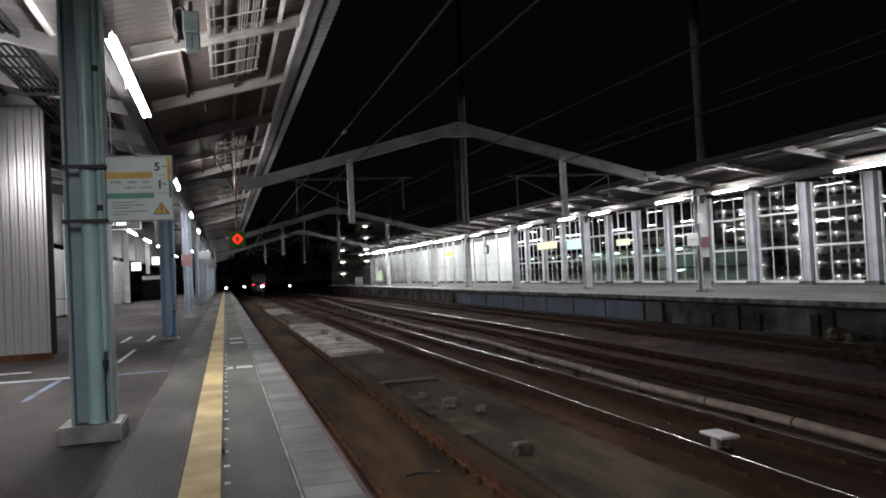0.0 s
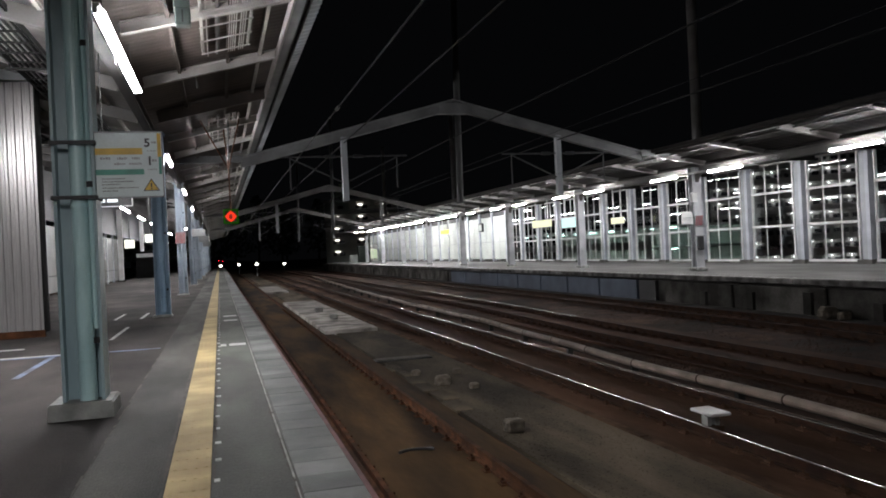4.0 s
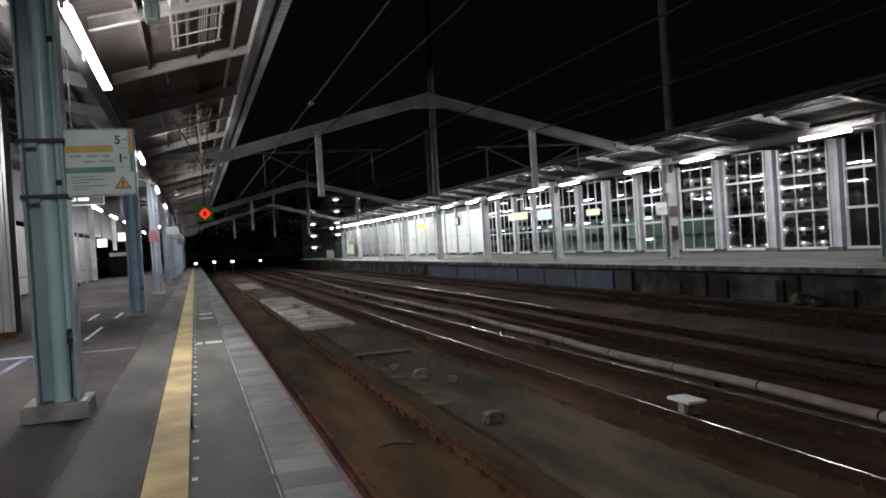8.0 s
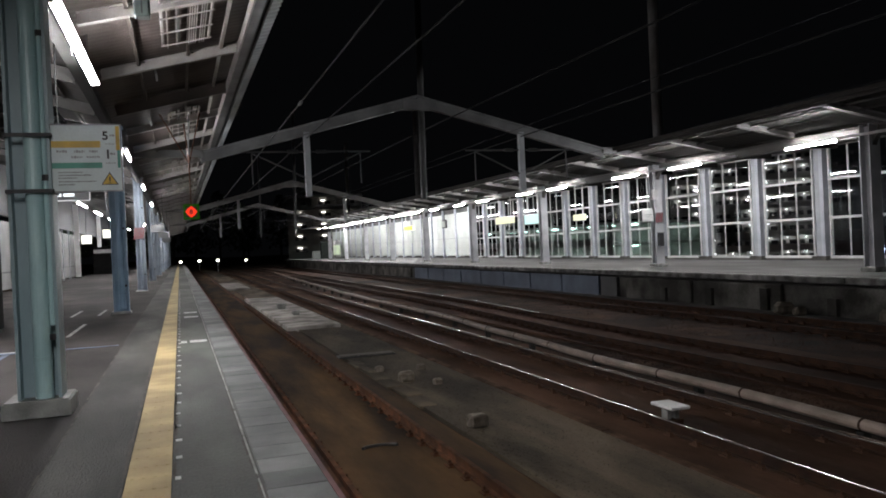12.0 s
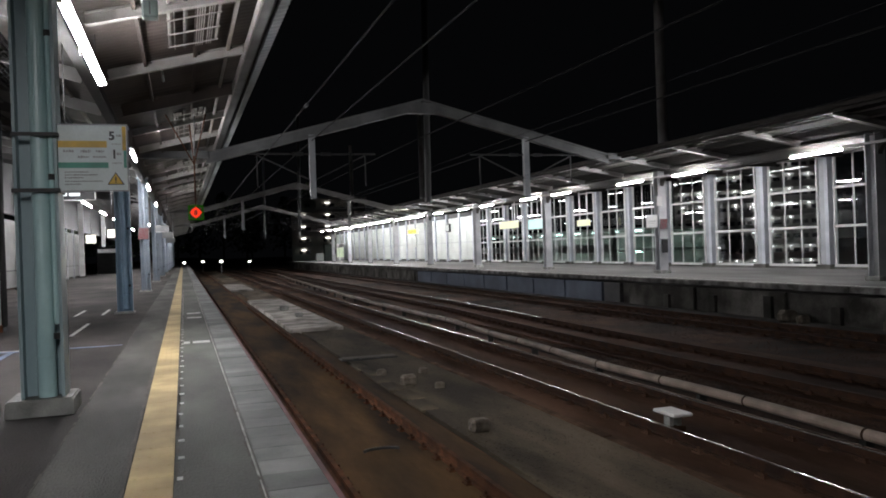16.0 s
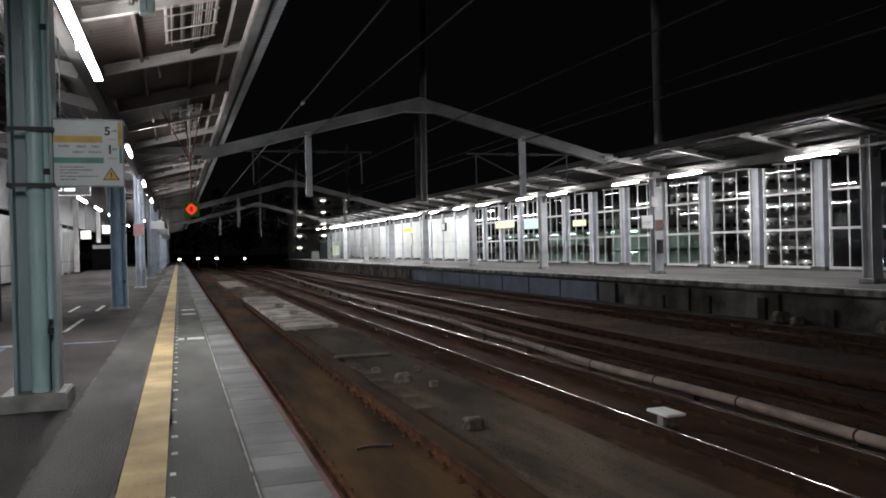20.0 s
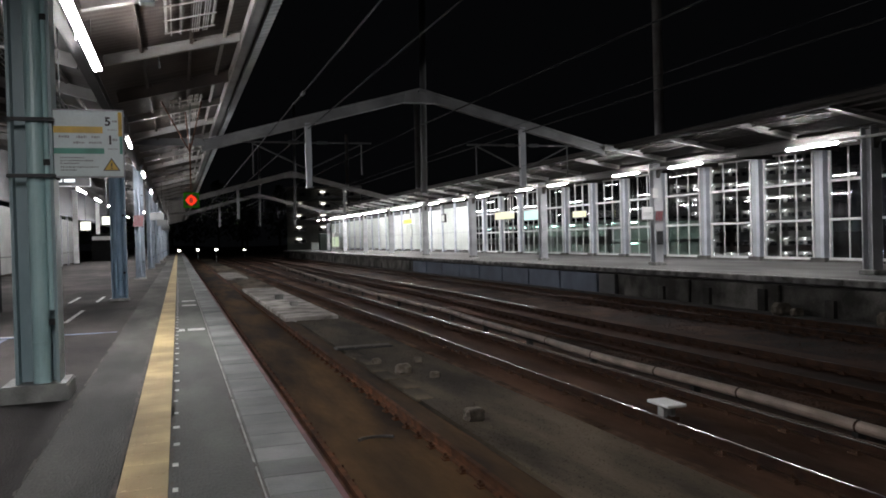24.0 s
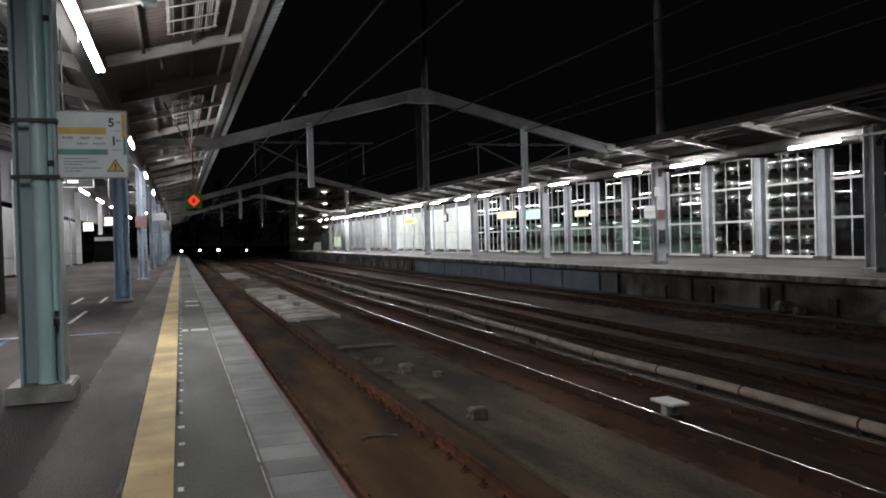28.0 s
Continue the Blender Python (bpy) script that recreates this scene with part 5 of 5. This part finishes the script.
# ---- beyond the station ----
def apartment(name, at, turn, floors, bays, bay, label, lamp, skip, seed):
    """A block with open galleries: slabs, parapets, doors and a lamp per bay and floor."""
    p = thing(name, at, label, "apartment building")
    p.rotation_euler = (0, 0, radians(turn))
    w, fh = bays * bay, 2.9
    part("wall", box(0, w, 1.6, 12, -1.3, floors * fh), M_facade, p)
    part("roof", box(-0.4, w + 0.4, 0, 12.4, floors * fh, floors * fh + 0.5), M_facade, p)
    rnd = random.Random(seed)
    door = mesh_of("door", box(-0.45, 0.45, 1.5, 1.58, 0, 2.0), M_dark)
    win = mesh_of("window", box(-0.7, 0.7, 1.5, 1.58, 0.9, 2.0), M_trainw)
    lw = 0.55 if lamp == G_lampd else 0.1
    lm = mesh_of("gallery_lamp", box(-lw, lw, 1.36, 1.47, 2.0, 2.25) if lamp == G_lampd else box(-lw, lw, 1.0, 1.2, 2.35, 2.5), lamp)
    fin = mesh_of("fin_wall", box(-0.1, 0.1, 0.0, 1.6, -1.3, floors * fh), M_facade)
    for f in range(floors):
        g = part("gallery", box(0, w, 0, 1.6, f * fh - 0.2, f * fh), M_facade, p)
        part("parapet", box(0, w, 0.0, 0.12, f * fh, f * fh + 1.1), M_facade, g)
        for b in range(bays):
            x = (b + 0.5) * bay
            piece("door", door, p, (x - 0.9, 0, f * fh))
            piece("window", win, p, (x + 0.9, 0, f * fh))
            if rnd.random() > skip:
                piece("gallery_lamp", lm, p, (x - 0.2, 0, f * fh))
    for b in range(bays + 1):
        piece("fin_wall", fin, p, (b * bay, 0, 0))
    return p


def beyond():
    apartment("apartment_building", (100, 145, -8.7), -42, 9, 8, 3.5, "pale apartment block with lit access galleries", G_lamp, 0.3, 1)
    apartment("apartment_building", (128, 106, -8.7), -50, 10, 4, 5.0, "dark apartment block with warm gallery lights", G_warm, 0.45, 2)
    apartment("apartment_building", (25.5, 196, -8.7), -8, 8, 3, 6.0, "dark apartment block with lit stair lamps", G_lampd, 0.1, 3)
    # Invented decks and lamps that put a teal glow behind the glazed wall.
    c = thing("car_park", (56, 96, -8.9), "added decks lit greenish for the glow behind the panes", "car park")
    for f in range(4):
        d = part("deck", box(0, 16, 0, 62, 3.0 * f, 3.0 * f + 0.3), M_facade, c)
        part("parapet", box(0, 0.2, 0, 62, 3.0 * f + 0.3, 3.0 * f + 1.1), M_facade, d)
        part("back_wall", box(15.6, 16, 0, 62, 3.0 * f + 0.3, 3.0 * f + 3.0), M_facade, d)
    lm = mesh_of("deck_lamp", box(-0.1, 0.1, -0.9, 0.9, -0.14, 0.0), G_deck)
    col = mesh_of("column", box(-0.25, 0.25, -0.25, 0.25, 0, 11.9), M_facade)
    for k in range(10):
        piece("column", col, c, (0.6, 0.5 + 6.7 * k, 0.3))
        for f in range(4):
            piece("deck_lamp", lm, c, (6.0, 3.2 + 6.2 * k, 3.0 * f + 3.0))
    part("roof", box(-0.2, 16.2, -0.2, 62.2, 12.0, 12.3), M_facade, c)
    # wooded rise behind the line
    rnd = random.Random(9)
    for i in range(11):
        x, y = -26 + 6.0 * i + rnd.uniform(-2, 2), 236 + rnd.uniform(-14, 20)
        h = rnd.uniform(15, 24)
        t = thing("tree", (x, y, -1.4), "dark broadleaved tree behind the tracks at night", "tree", "dark trees")
        tk = tube((0, 0, 0), (0.2, 0, h * 0.5), 0.35, 8, 0.18)
        for k in range(5):
            a = rnd.uniform(0, 6.28)
            tb(tk, (0.1, 0, h * (0.25 + 0.06 * k)), (2.4 * math.cos(a), 2.4 * math.sin(a), h * (0.5 + 0.08 * k)), 0.13, 5, 0.05)
        part("trunk", tk, M_bark, t)
        cr = bmesh.new()
        for k in range(420):
            a, u = rnd.uniform(0, 6.28), rnd.uniform(0.22, 1.0)
            rad = 4.6 * math.sin(math.pi * min(1, u * 0.92 + 0.08)) ** 0.6 * rnd.uniform(0.35, 1.0)
            c = Vector((rad * math.cos(a), rad * math.sin(a), h * u))
            n1 = Vector((rnd.uniform(-1, 1), rnd.uniform(-1, 1), rnd.uniform(-0.4, 1))).normalized()
            s = n1.orthogonal().normalized() * rnd.uniform(0.35, 0.8)
            q = n1.cross(s)
            cr.faces.new([cr.verts.new(c + d) for d in (-s, -0.5 * q, s, 0.6 * q)])
        part("crown", cr, M_leaf, t)
    for x, y, z in ((0.14, 148.5, 0.47), (3.34, 149.5, 0.52), (5.68, 130.0, 0.6), (13.5, 175.0, 0.07)):
        l = thing("ground_lamp", (x, y, -1.32), "small white track lamp glowing on a short post", "track lamp", "track lamps")
        part("post", tube((0, 0, 0), (0, 0, z + 1.25), 0.05, 6), M_galv, l)
        part("hood", box(-0.25, 0.25, 0.05, 0.4, z + 1.15, z + 1.6, 0.03), M_dark, l)
        bm = bmesh.new()
        bmesh.ops.create_uvsphere(bm, u_segments=12, v_segments=8, radius=0.21)
        for v in bm.verts:
            v.co.y *= 0.4
            v.co.x *= 1.25
            v.co.z = v.co.z * 0.8 + z + 1.32
        part("lens", bm, G_head, l, "glowing white lens")
    h = thing("street_lamp", (75, 69, -9.0), "bluish street lamp shining beyond the screen", "street lamp")
    part("pole", tube((0, 0, 0), (0, 0, 7.4), 0.06, 6), M_galv, h)
    bm = bmesh.new()
    bmesh.ops.create_uvsphere(bm, u_segments=10, v_segments=6, radius=0.35)
    for v in bm.verts:
        v.co.z += 7.6
    part("lens", bm, glow("street_lamp_light", (0.6, 0.75, 1.0), 20), h)


# ---- the departing train ----
def train():
    t = thing("train", (6.2, 150, -1.1), "steel commuter train leaving with red tail lights", "train")
    for c in range(3):
        y = c * 20.3
        b = part("car_body", box(-1.4, 1.4, y, y + 19.6, 0.95, 3.6, 0.12), M_train, t)
        part("car_roof", box(-1.25, 1.25, y + 0.2, y + 19.4, 3.6, 3.8, 0.08), M_galv, t)
        part("underframe", box(-1.2, 1.2, y + 0.4, y + 19.2, 0.5, 0.95), M_dark, t)
        for s in (-1, 1):
            for k in range(4):
                part("side_window", box(s * 1.405 - 0.006, s * 1.405 + 0.006, y + 2.4 + 4.4 * k, y + 4.4 + 4.4 * k, 1.9, 2.8), M_trainw, b)
        for yy in (3.0, 16.4):
            for s in (-1, 1):
                for d in (-1.05, 1.05):
                    part("wheel", tube((s * 0.68, y + yy + d, 0.43), (s * 0.8, y + yy + d, 0.43), 0.43, 16), M_dark, t)
    for x0, x1 in ((-1.2, -0.5), (-0.4, 0.4), (0.5, 1.2)):
        part("end_window", box(x0, x1, -0.012, -0.002, 1.9, 2.9), M_trainw, t)
    part("gangway_door", box(-0.38, 0.38, -0.02, -0.013, 1.0, 1.85), M_galv, t)
    for s in (-1, 1):
        part("tail_light", tube((s * 0.98, -0.06, 1.95), (s * 0.98, 0.02, 1.95), 0.13, 10), G_tail, t, "glowing red tail light")
    part("coupler", box(-0.15, 0.15, -0.5, 0.3, 0.75, 1.0), M_dark, t)
    return t


def motions():
    rows = []
    for s, x, y, z, a in ((0, 5.95, 150, -1.1, 2), (1, 4.96, 182, -0.85, 10), (2, 4.71, 222, -0.85, 20), (3, 4.4, 270, -0.8, 28), (3.5, 3.4, 294, -0.8, 33),
                          (5.5, -24, 374, -0.8, 42), (8, -105, 455, -0.8, 48), (14, -320, 640, -0.8, 50), (28, -820, 1060, -0.8, 50)):
        rows.append((s, pose(x, y, z, 0, 0, a)))
    walk(the_train, rows)


build_ground()
build_platform_near()
build_platform_far()
build_tracks()
build_trackside()
gravel()
near_posts()
near_canopy()
conduit_racks()
near_lamps()
near_things()
enclosure()
inner_side()
far_posts()
before = set(scene.objects)
far_canopy()
far_lamps()
# the opposite canopy climbs gently along the platform
climb = Matrix.Translation((0, 35, 0)) @ Matrix.Rotation(0.0035, 4, "X") @ Matrix.Translation((0, -35, 0))
for ob in set(scene.objects) - before:
    if ob.parent is None:
        ob.matrix_basis = climb @ ob.matrix_basis
far_wall()
far_things()
overhead()
beyond()
the_train = train()
motions()
